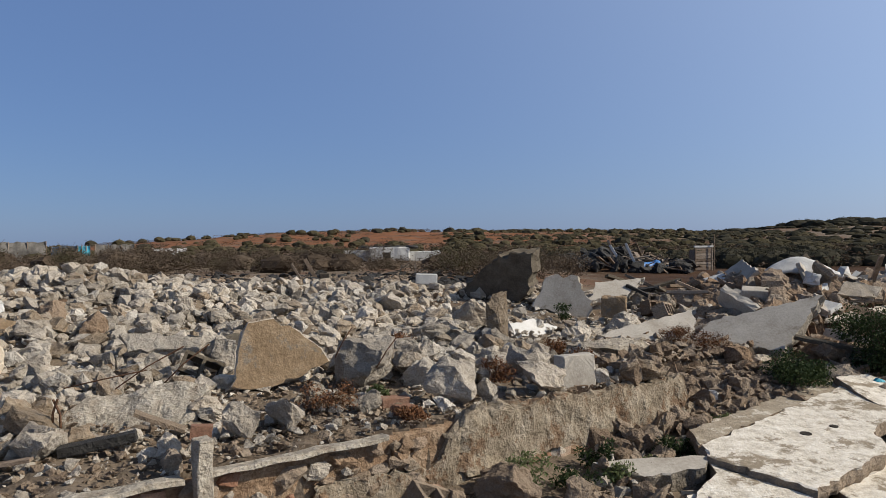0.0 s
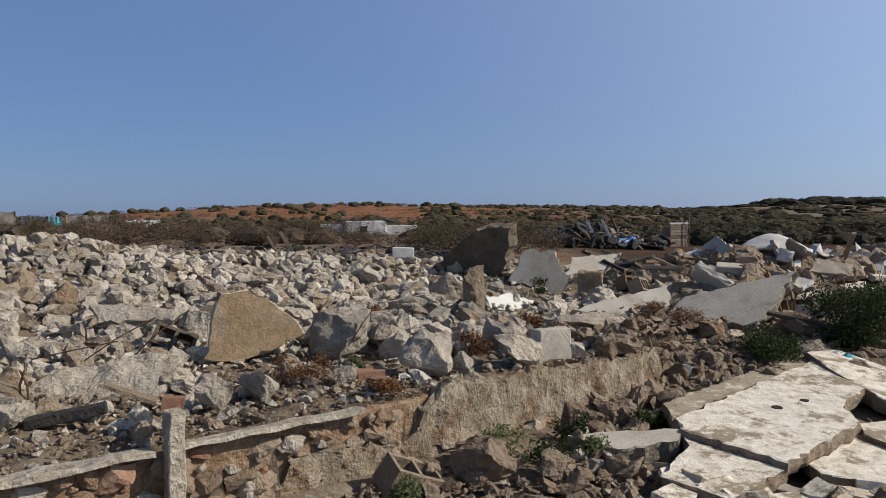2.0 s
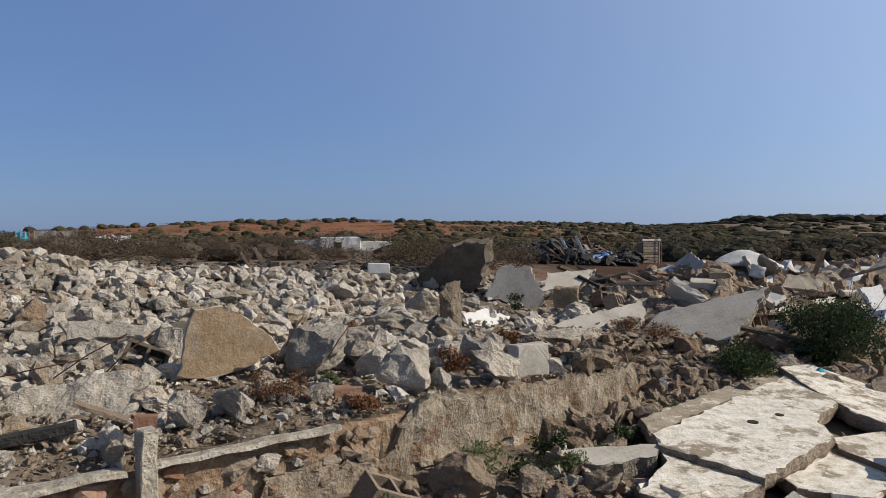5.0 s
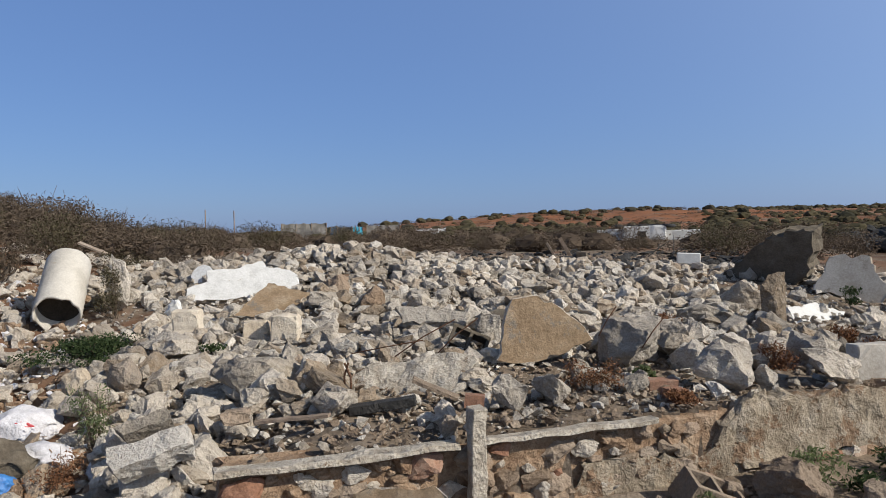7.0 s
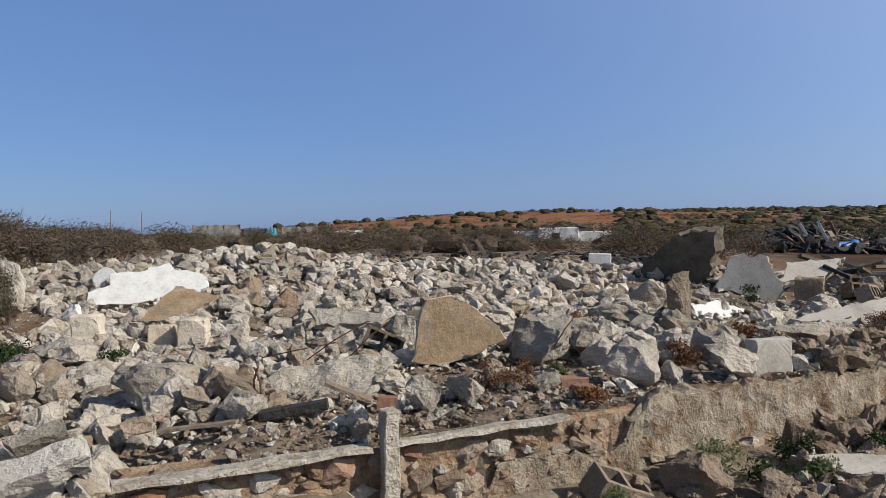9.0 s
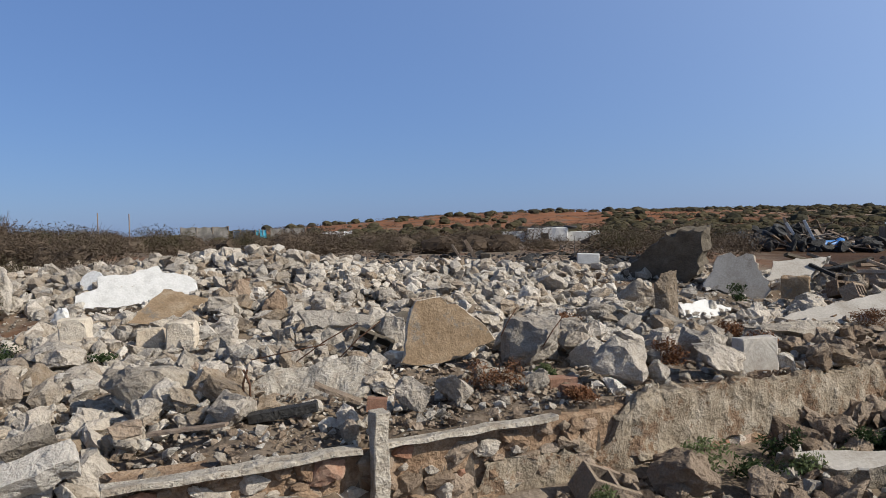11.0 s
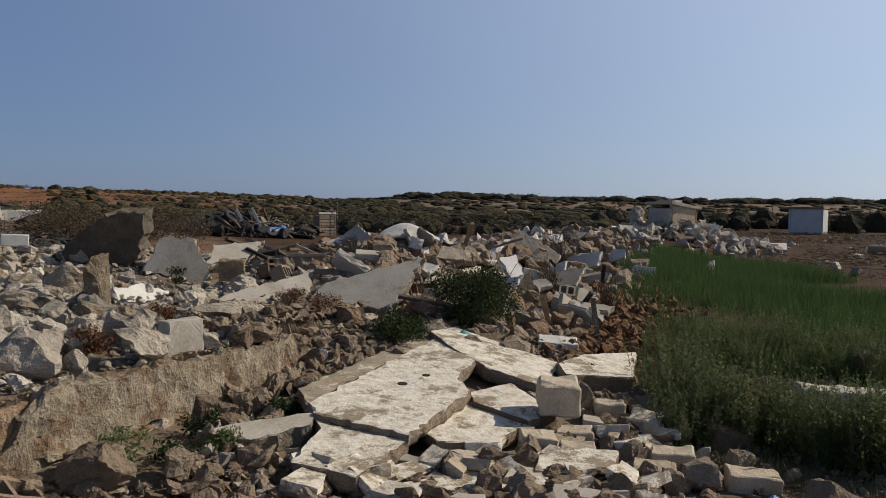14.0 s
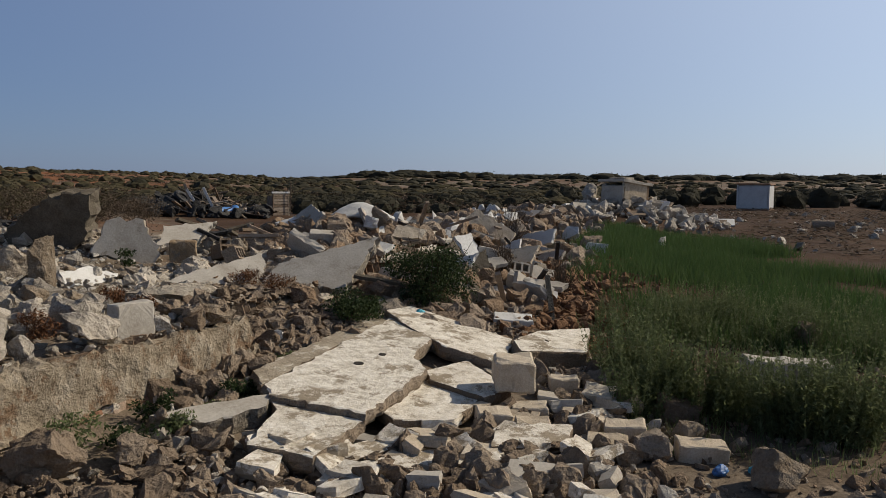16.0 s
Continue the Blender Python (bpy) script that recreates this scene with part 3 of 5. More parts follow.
for k in range(298):
    u = rng.uniform(.05, WALL_L - .1)
    z = rng.uniform(.1, .68) if u < 3.1 else rng.uniform(.1, .36)
    ob = new("wall_stone", lumps[rng.randrange(12)])
    ob.parent = wall
    sc = rng.choice((.35, .5, .6, .8, 1.0, 1.25))
    ob.matrix_world = wall_pose(u, rng.uniform(.065, .1), z) @ Euler((rng.uniform(-.3, .3), rng.uniform(-.35, .35), rng.uniform(-.25, .25))).to_matrix().to_4x4() @ Matrix.Scale(sc, 4)

post = block_bm((.095, .10, .66), 31, .014, .05)
thing("concrete_post", post, LEDGE, wall_pose(1.455, -.03, .3) @ pose(0, 0, 0, 0, 1.0, 0), "short cast concrete post standing against the wall", "post")

# ---- slabs ----


def slab(name, o, az, el, outline, thick, material, label, seed=1, jag=.03, category="chunk", rough=.006):
    ob = thing(name, plate_bm(outline, thick, seed, jag, rough), material, facing(Vector(o), az, el), label, category)
    rim = {TILE: GREYST, BARE: GREYST, WHITE: PALE, BROWNC: STONE, CONC: PALE}.get(material)
    if rim:
        ob.data.materials.append(rim)
        for f in ob.data.polygons:
            if f.normal.z < .75:
                f.material_index = 1
    return ob


slab("stone_chunk", (-1.71, 6.32, 1.06), -155, 10, [(-.36, -.22), (-.27, .16), (-.2, .31), (.02, .335), (.15, .27), (.42, .05), (.49, -.07), (.2, -.2), (-.07, -.26)], .13, BROWNC, "ochre-stained broken slab leaning on rubble", 2, .02)
slab("concrete_chunk", (.45, 12.23, 1.37), 155, -12, [(-.89, -.33), (-.39, .12), (.04, .42), (.61, .46), (.59, .13), (.27, -.39), (-.23, -.4)], .42, DARKC, "massive grey-brown concrete slab tipped on edge", 3, .05)
slab("concrete_chunk", (1.39, 11.52, 1.10), 170, 18, [(-.48, -.11), (-.27, .37), (.21, .38), (.44, -.14), (.27, -.31), (-.17, -.19)], .22, CONC, "grey concrete slab with dark patches standing in rubble", 4, .04)
slab("concrete_chunk", (2.27, 12.10, 1.22), -175, 52, [(-.46, -.25), (-.28, .16), (.56, .25), (.17, -.16)], .14, CONC, "tilted thin grey concrete slab", 5)
slab("concrete_chunk", (2.30, 9.73, .85), -175, 58, [(-.75, -.09), (-.42, .02), (.66, .39), (.61, .12), (.39, -.24), (-.48, -.2)], .16, CONC, "long smooth concrete slab sunk in rubble", 6)
slab("concrete_chunk", (3.46, 9.41, .89), 155, 48, [(-.7, -.23), (-.52, .08), (.79, .58), (.61, .2), (.37, -.33), (-.55, -.3)], .2, CONC, "large smooth grey concrete slab with a broken rough end", 7)
slab("plaster_chunk", (-6.6, 8.83, 1.33), -150, 42, [(-.72, -.32), (-.72, -.11), (-.45, .01), (-.1, -.0), (.3, .05), (.8, .03), (.78, -.22), (-.19, -.34)], .1, WHITE, "broken white-plastered wall slab on the heap", 8, .03)
slab("plaster_chunk", (-6.61, 8.84, 1.325), -150, 42.5, [(-.46, .0), (-.47, .21), (-.01, .24), (.06, .3), (.3, .36), (.36, .24), (.65, .18), (.82, .02), (.3, .03), (-.1, -.03)], .1, WHITE, "upper piece of the broken white-plastered slab", 18, .02)
slab("stone_chunk", (-5.45, 7.85, 1.14), -160, 55, [(-.23, .11), (-.1, .38), (.47, .16), (.33, -.12), (-.07, -.29), (-.41, -.24)], .08, BROWNC, "flat brown broken slab lying on rubble", 9)
slab("plaster_chunk", (.77, 9.61, .89), -130, 45, [(-.38, .14), (.08, .15), (.53, -.02), (.21, -.09), (-.44, -.19)], .08, WHITE, "bright white plaster fragment", 10)
slab("mortar_slab", (-2.41, 5.13, .88), -172, 52, [(-.52, -.2), (-.36, .12), (.05, .25), (.5, .22), (.47, -.08), (.1, -.27)], .16, LEDGE, "sloping rough mortar slab with rusty rods", 51, .03, "slab", .03)
# the broken whitewashed floor slabs
def floor_slab(o, az, el, outline, thick, seed, label="cracked whitewashed floor slab lying on rubble", jag=.011, material=None):
    return slab("screed_chunk", o, az, el, outline, thick, material or TILE, label, seed, jag)


whole = [(-.75, .41), (.11, .91), (1.56, 1.79), (1.48, 1.28), (1.22, .46), (.69, .08), (.59, -.27), (-.33, -.8), (-.75, -1.02), (-1.1, -1.22), (-1.38, -.84), (-.92, -.36)]
along = Vector((2.31, 1.38)).normalized()
across = Vector((along.y, -along.x))
start = Vector((-.75, .41))
strips, c0 = [], None
for k, (d0, d1) in enumerate(((-9, .27), (.27, 9))):
    piece = clipped(whole, start + across * (d1 - .008), across)
    piece = clipped(piece, start + across * (d0 + .008), -across)
    for e0, e1 in ((-9, -.3 - .12 * k), (-.3 - .12 * k, 9)):
        bit = clipped(clipped(piece, start + along * (e1 - .007), along), start + along * (e0 + .007), -along)
        if len(bit) > 2:
            drop = (-.012, 0)[k] + (-.05 if e0 == -9 else 0)
            strips.append(slab("screed_chunk", (2.58, 6.02, .39 + drop), -170 + k, 85 - .3 * k, bit, .13, BARE if k == 0 else TILE, "whitewashed concrete floor slab with worn bare patches" if not (k == 1 and e0 != -9) else "whitewashed concrete floor slab with round holes", 20 + k, .022))
            if k == 1 and e0 != -9:
                main = strips[-1]
floor_slab((4.01, 7.03, .43), -140, 79, [(.18, .78), (.67, .68), (.45, -.72), (-.55, -.77), (-.52, -.25), (-.24, .28)], .14, 21)
floor_slab((3.04, 5.42, .20), -150, 85, [(-.38, .33), (.48, .37), (.61, -.16), (.13, -.29), (-.29, -.28), (-.55, .02)], .11, 22)
floor_slab((3.55, 5.82, .25), -150, 85, [(-.03, .37), (.55, .27), (.06, -.45), (-.33, -.39), (-.25, .2)], .11, 23)
floor_slab((5.06, 6.53, .33), -150, 80, [(-.42, .25), (.19, .24), (.97, -.08), (-.06, -.44), (-.69, .03)], .3, 24, "thick whitewashed floor block beside the weeds")
floor_slab((2.42, 4.49, .13), -160, 82, [(-.23, .18), (.57, -.06), (.26, -.22), (-.22, -.11), (-.38, .22)], .1, 25)
floor_slab((3.35, 4.47, .16), -160, 84, [(-.16, .23), (.27, .11), (.44, -.07), (.09, -.25), (-.24, -.1), (-.4, .08)], .12, 26)
floor_slab((2.22, 4.83, .15), -160, 84, [(-.33, .11), (.26, .09), (.37, .03), (.05, -.12), (-.35, -.1)], .09, 27)
slab("concrete_chunk", (1.36, 5.62, .33), 180, 75, [(-.49, .03), (-.16, .08), (.44, .1), (.34, -.05), (-.14, -.17)], .2, CONC, "squared concrete block in front of the wall", 28, .02)
# holes are not cut: near-black discs carry their inner shade as colour
for hx, hy, hr in ((2.69, 6.18, .05), (3.0, 6.36, .038)):
    hole = bmesh.new()
    bmesh.ops.create_cone(hole, cap_ends=True, segments=14, radius1=hr, radius2=hr * .9, depth=.02)
    o = part("hole", hole, SHADEIN, main, "dark disc for the shade in a round hole")
    o.matrix_parent_inverse = main.matrix_world.inverted()
    o.matrix_world = facing(Vector((hx, hy, .3845 + (hy - 6.02) * .09 - (hx - 2.58) * .012)), -170, 85)

rs = random.Random(3)
for k in range(78):
    az, r = rs.uniform(-44, -15), rs.uniform(4.0, 6.6)
    p = polar(az, r)
    w = rs.uniform(.07, .2)
    outl = [(-w, -w * rs.uniform(.4, .7)), (w * rs.uniform(.5, 1), -w * rs.uniform(.4, .8)), (w, w * rs.uniform(.2, .6)), (-w * rs.uniform(.2, .9), w * rs.uniform(.5, .8))]
    thing("screed_fragment", plate_bm(outl, rs.uniform(.05, .1), 500 + k, .015), [TILE, BLOCKM, TILE, CONC][k % 4], facing(p + Vector((0, 0, land1(p.x, p.y) + rs.uniform(.1, .17))), rs.uniform(0, 360), rs.uniform(62, 88)), "small broken piece of whitewashed floor slab", "screed fragment", "broken pieces of floor slab")
box = block_bm((.34, .36, .26), 41, .02, .06)
thing("stone_block", box, BLOCKM, pose(3.82, 5.42, .24, 3, 2, -28), "pale cut limestone block resting on the floor slabs", "stone block")

# ---- blocks, boulders and bricks ----
def boulder(x, y, w, h, material=STONE, label="rough pale boulder among the rubble", seed=0, lift=0.0, deep=.8, spin=None):
    rs = random.Random(seed * 13 + int(x * 100))
    bm = rock_bm(int(abs(x * 311 + y * 77)) + seed, (w * 1.05, w * deep, h * 1.08), 13 + seed % 5, .065, 3)
    bmesh.ops.subdivide_edges(bm, edges=[e for e in bm.edges if e.calc_length() > w * .1], cuts=1)
    bmesh.ops.triangulate(bm, faces=bm.faces[:])
    for v in bm.verts:
        v.co += Vector(noise.noise_vector(v.co * (6 / w) * .6 + Vector((x, y, 0)))) * w * .035 + Vector(noise.noise_vector(v.co * (16 / w) * .6)) * w * .012
    sp = rs.uniform(-30, 30) if spin is None else spin
    return thing("boulder", bm, material, pose(x, y, land1(x, y) + h * .46 + lift, rs.uniform(-8, 8), rs.uniform(-8, 8), sp), label, "boulder", "boulders in the rubble")


def cut_block(x, y, dims, spin=0, tip=0, roll=0, material=None, label="squared limestone block lying in the rubble", lift=-.02, z=None):
    bm = block_bm(dims, int(abs(x * 97 + y * 31)), min(dims) * .11, max(dims) / 6)
    zz = land1(x, y) + lift if z is None else z
    return thing("stone_block", bm, material or BLOCKM, pose(x, y, zz, tip, roll, spin), label, "stone block", "squared blocks")


def hollow_bm(w, d, h, nx, nz, wall):
    """A hollow block: shell and webs, open at front and back (y)."""
    bm = bmesh.new()
    def lines(total, n):
        step = (total - wall) / n
        out = []
        for k in range(n + 1):
            out += [k * step, k * step + wall]
        return out
    xs, zs = lines(w, nx), lines(h, nz)
    g = [[bm.verts.new((x - w / 2, -d / 2, z)) for z in zs] for x in xs]
    for i in range(len(xs) - 1):
        for j in range(len(zs) - 1):
            if not (i % 2 and j % 2):
                bm.faces.new((g[i][j], g[i + 1][j], g[i + 1][j + 1], g[i][j + 1]))
    ext = bmesh.ops.extrude_face_region(bm, geom=bm.faces[:])
    for v in ext["geom"]:
        if isinstance(v, bmesh.types.BMVert):
            v.co.y += d
    bmesh.ops.recalc_face_normals(bm, faces=bm.faces[:])
    for v in bm.verts:
        v.co += Vector(noise.noise_vector(v.co * 9)) * wall * .25
    return bm


boulder(-.93, 6.36, .62, .48, STONE, "large broken mortar lump with bent rods", 1)
boulder(-.17, 5.81, .44, .38, STONE, seed=2)
boulder(-.46, 6.38, .30, .28, STONE, seed=3)
boulder(.09, 5.83, .17, .21, STONE, seed=4)
boulder(.52, 6.08, .46, .30, STONE, seed=5)
boulder(.46, 6.69, .46, .40, STONE, seed=6)
boulder(.02, 9.51, .5, .42, STONE, "tall cracked boulder on the heap", 7)
boulder(.31, 8.63, .32, .6, STONE, "tall upright rock on the heap", 8, deep=.7)
boulder(-1.30, 5.05, .30, .28, STONE, seed=9)
boulder(-1.52, 4.78, .25, .28, STONE, seed=10)
boulder(-2.35, 6.95, .29, .40, STONE, seed=11)
boulder(-1.25, 4.42, .15, .17, STONE, seed=12)
boulder(-1.83, 4.36, .17, .17, STONE, seed=13)
boulder(-1.72, 4.14, .13, .15, REDST, "small orange-brown stone behind the ledge", 14)
boulder(-2.19, 4.64, .16, .15, PALE, seed=15)
boulder(-3.55, 4.80, .85, .32, PALE, "long rough mortar slab with a hollow under it", 16, .03, .5)
boulder(-4.26, 4.35, .43, .2, PALE, seed=18)
boulder(-5.27, 5.83, .62, .27, STONE, seed=19)
boulder(-3.51, 6.50, .33, .28, STONE, seed=20)
boulder(-3.58, 6.07, .33, .32, PALE, seed=21)
boulder(-2.84, 6.61, .25, .26, STONE, seed=22)
boulder(-.64, 7.02, .33, .27, STONE, seed=23)
boulder(-.46, 8.67, .52, .24, STONE, seed=24)
boulder(-1.24, 11.07, .50, .33, STONE, seed=25)
boulder(-4.07, 7.88, .34, .34, REDST, "brown stone on the rubble heap", 26)
boulder(-4.78, 8.36, .43, .3, REDST, "brown stone on the rubble heap", 27)
boulder(-5.58, 5.01, .29, .3, BLOCKM, seed=28)
boulder(-4.94, 4.89, .32, .32, REDST, "brown stone on the littered slope", 29)
boulder(-6.8, 7.71, .31, .32, WHITE, "rounded white-plastered stone on rubble", 30)
boulder(-7.88, 7.87, .33, .75, STONE, "tall narrow stone beside the pipe", 31, deep=.7)
boulder(-1.21, 5.61, .2, .24, STONE, seed=32)
boulder(3.01, 8.67, .37, .31, REDST, "orange-brown boulder below the concrete slabs", 33)
boulder(3.28, 8.67, .22, .17, BLOCKM, seed=34)
boulder(1.49, 6.8, .58, .17, STONE, seed=35, deep=.4)
boulder(1.44, 7.87, 1.0, .26, PALE, "long rough beam-like mortar lump", 36, deep=.32)
boulder(.22, 5.02, .42, .30, GREYST, "rounded boulder at the foot of the wall", 37)
boulder(2.27, 7.25, .15, .2, WHITE, "small white plaster lump", 38)
boulder(2.77, 11.04, .35, .4, STONE, seed=39)
boulder(-.57, 4.96, .32, .22, STONE, seed=40, lift=-.4)
boulder(4.42, 3.24, .46, .3, STONE, "grey rounded boulder on the red earth", 41, 0, .9)
boulder(4.56, 4.12, .29, .27, STONE, seed=42)
boulder(4.06, 3.98, .38, .22, REDST, "brown broken lump by the weeds", 43)
boulder(3.49, 3.84, .27, .2, PALE, seed=44)
boulder(3.13, 3.83, .28, .2, GREYST, seed=45)
boulder(2.9, 4.1, .18, .15, PALE, seed=46)
boulder(.24, 5.2, .40, .25, GREYST, seed=47)
boulder(.5, 4.6, .37, .23, GREYST, seed=48)
boulder(.68, 5.13, .25, .24, GREYST, seed=49)
boulder(8.42, 5.86, .45, .36, GREYST, "grey stone half hidden in weeds", 50)
boulder(8.22, 11.7, .42, .4, REDST, seed=51)
boulder(6.65, 9.79, .43, .36, REDST, seed=52)
cut_block(-4.75, 6.54, (.27, .2, .27), 30)
cut_block(-4.37, 6.51, (.27, .2, .27), 20)
cut_block(-5.53, 6.43, (.28, .2, .42), 25, label="upright pale block with a step")
cut_block(.86, 6.4, (.32, .14, .3), 22, material=CONC, label="hollow grey block with a bright end")
cut_block(4.42, 3.87, (.36, .22, .14), -35, 2, 3)
cut_block(4.19, 4.40, (.31, .2, .16), -38, 3, -4)
cut_block(3.55, 4.76, (.28, .2, .13), -30, 4, 3, lift=.02)
cut_block(3.35, 5.02, (.27, .2, .13), -25, 5, 5, lift=.05)
cut_block(4.4, 5.46, (.26, .2, .22), -35)
cut_block(4.06, 4.79, (.34, .2, .15), -30, 2, 5)
cut_block(4.46, 5.05, (.26, .2, .24), -50, 20, 5)
cut_block(5.35, 7.7, (.48, .3, .14), -30, 8, 4, WHITE, "white-faced block beside the green bush")
cut_block(2.7, 4.92, (.28, .2, .13), -20, 4, 6)
cut_block(3.75, 5.06, (.3, .2, .16), -33, 4, -3)
cut_block(3.9, 4.3, (.3, .22, .12), -42, 6, 3)
cut_block(4.9, 4.6, (.32, .2, .2), -20, 5, 12, GREYST, "grey concrete block on the rubble edge")
cut_block(6.83, 4.97, (.85, .3, .26), -35, 3, 2, CONC, "grey concrete kerb block hidden in weeds")
cut_block(6.33, 11.14, (.36, .25, .4), -40, 5, 5, CONC, "grey concrete block on the heap")
cut_block(7.0, 11.05, (.36, .2, .45), -20, -15, 15, CONC, "grey concrete block on the heap")
cut_block(4.22, 11.1, (.58, .4, .16), -20, 6, 4, CONC, "flat grey block under the white sheet")
cut_block(-.62, 5.72, (.22, .12, .1), 20, 0, 0, BRICK, "broken orange brick behind the ledge")
cut_block(-2.25, 7.3, (.5, .3, .12), -20, 10, 5, DARKC, "flat dark stone on the heap", .12)
slab("stone_chunk", (-2.99, 7.08, 1.11), -165, 50, [(-.41, .14), (.37, .04), (.32, -.1), (-.29, -.08)], .1, PALE, "flat pale slab jutting from the heap", 31)
cut_block(2.05, 11.0, (.36, .2, .3), -12, 4, 0, BROWNC, "ochre-faced stone block among the slabs", .1)
m = hollow_bm(.40, .2, .2, 2, 1, .03)
thing("concrete_block", m, GREYST, pose(-.23, 4.74, .26, -66, 24, 40), "tilted hollow concrete block with two cells", "concrete block")
m = hollow_bm(.36, .18, .2, 2, 1, .03)
thing("concrete_block", m, DARKC, pose(-2.45, 6.5, land1(-2.45, 6.5) + .05, -25, 25, 20), "dark hollow concrete block beside the ochre slab", "concrete block")
m = hollow_bm(.40, .2, .2, 3, 1, .03)
thing("concrete_block", m, CONC, pose(7.4, 10.6, land1(7.4, 10.6) + .12, -40, 10, -30), "hollow concrete block on the broken heap", "concrete block")
m = hollow_bm(.17, .12, .08, 2, 2, .012)
thing("brick", m, BRICK, pose(-1.60, 4.27, .90, 6, 8, 108), "hollow orange clay brick with mortar on it", "brick")
m = hollow_bm(.14, .11, .075, 2, 2, .01)
thing("brick", m, BRICK, pose(-.52, 5.45, land1(-.52, 5.45), 0, 3, 40), "hollow orange clay brick behind the ledge", "brick")
slab("stone_chunk", (-1.72, 3.47, .60), 170, 50, [(-.37, -.14), (-.28, -.01), (.13, .11), (.26, .05), (.26, -.08)], .12, BROWNC, "ochre slab leaning at the foot of the wall", 32)
slab("stone_beam", (-3.27, 3.35, .79), -160, 48, [(-.25, -.01), (.18, .15), (.23, .02), (-.16, -.16)], .16, PALE, "rough mortar beam tipped over the corner", 33, .02, "beam", .012)
slab("stone_beam", (-3.70, 3.77, .80), -160, 48, [(-.18, -.04), (.11, .12), (.18, .02), (-.1, -.1)], .14, PALE, "short rough mortar beam behind the corner", 34, .02, "beam", .012)
boulder(-3.12, 3.95, .26, .12, REDST, "flat pinkish broken stone at the corner", 95, .22)
thing("plank", block_bm((.5, .06, .02), 61, .004, .1), WOOD, pose(-2.75, 4.05, .80, 0, -6, 12), "thin brown wooden strip on the gravel", "plank")
thing("plank", block_bm((.34, .12, .025), 62, .005, .1), GREYST, pose(-2.05, 4.75, .88, 0, 24, 20), "thin grey board propped on stones", "board")
thing("plank", block_bm((.45, .09, .06), 63, .006, .1), CHAR, pose(-2.3, 4.45, .80, 0, -8, 18), "charred black timber end", "timber")

def slab_bed(x, y):
    r, az = np.hypot(x, y), np.degrees(np.arctan2(-x, y))
    on = np.zeros(x.shape, bool)
    for a, b, c in SLABS:
        on |= np.hypot(x - a, y - b) < c
    return ~on * ((az < -9) & (az > -47)) * np.clip((8.6 - r) / .5, 0, 1) * np.clip((r - 4.2) / .4, 0, 1) * np.clip((az + 47) / 5, 0, 1)


scatter("slab_bed_rubble", spots_for(3000, (-47, -9, 4.2, 8.6), .085, 71, slab_bed), ROCKS, GREYST, "grey and brown rubble the floor slabs lie on", 72, 1.2, .0)
scatter("slab_bed_chips", spots_for(3500, (-50, -9, 4.0, 8.8), .05, 73, slab_bed), SMALL, PALE, "pale chips round the floor slabs", 74, 1.2, .0)

# loose stones that can be told apart
rs = random.Random(77)
count = 0
loose = [from_bm("stone", rock_bm(600 + k, (1, .8, .65), 12, .05, 2), [STONE, PALE, STONE, REDST, PALE, STONE][k % 6]) for k in range(12)]
while count < 270:
    u, s_ = rs.uniform(.1, 6.0), rs.uniform(.35, 3.4)
    p = wall_point(u, s_, 0)
    if float(clear_of(np.array([p.x]), np.array([p.y]))[0]) < .5:
        continue
    size = rs.uniform(.07, .13) if s_ < 1 else rs.uniform(.10, .22)
    if s_ < 1 and rs.random() < .5:
        continue
    ob = thing("stone", loose[rs.randrange(12)], None, Matrix(), "angular broken stone on the rubble heap", "stone", "loose stones")
    ob.matrix_world = Matrix.Translation((p.x, p.y, land1(p.x, p.y) + size * .28)) @ Euler((rs.uniform(-1, 1), rs.uniform(-1, 1), rs.uniform(0, 6))).to_matrix().to_4x4() @ Matrix.Scale(size, 4)
    count += 1

# fragments of plaster and concrete on the brown heap
for k in range(46):
    az, r = rs.uniform(-37, -17), rs.uniform(10.2, 15)
    p = polar(az, r)
    w = rs.uniform(.12, .34)
    outl = [(-w, -w * .5), (w * rs.uniform(.5, 1), -w * rs.uniform(.3, .6)), (w, w * rs.uniform(.1, .5)), (-w * rs.uniform(.2, .9), w * .6)]
    thing("plaster_fragment", plate_bm(outl, rs.uniform(.04, .1), k, .02), [WHITE, CONC, PALE, CONC, REDST][k % 5], facing(p + Vector((0, 0, land1(p.x, p.y) + .12)), rs.uniform(120, 240), rs.uniform(15, 80)), "broken plastered wall fragment on the heap", "wall fragment", "wall fragments on the heap")

# long broken slabs and boards thrown together on the heap
for k in range(44):
    p = polar(rs.uniform(-37, -18), rs.uniform(10.5, 18))
    w = rs.uniform(.25, .6)
    h = w * rs.uniform(.25, .5)
    outl = [(-w, -h), (w * rs.uniform(.7, 1), -h * rs.uniform(.6, 1)), (w, h * rs.uniform(.4, .9)), (-w * rs.uniform(.5, .9), h)]
    thing("concrete_fragment", plate_bm(outl, rs.uniform(.06, .14), 950 + k, .025), [CONC, WHITE, GREYST, CONC, BLOCKM, DARKC][k % 6], facing(p + Vector((0, 0, land1(p.x, p.y) + rs.uniform(.12, .3))), rs.uniform(90, 300), rs.uniform(10, 75)) @ pose(0, 0, 0, 0, 0, rs.uniform(-35, 35)), "long broken concrete piece thrown on the heap", "concrete fragment", "long fragments on the heap")
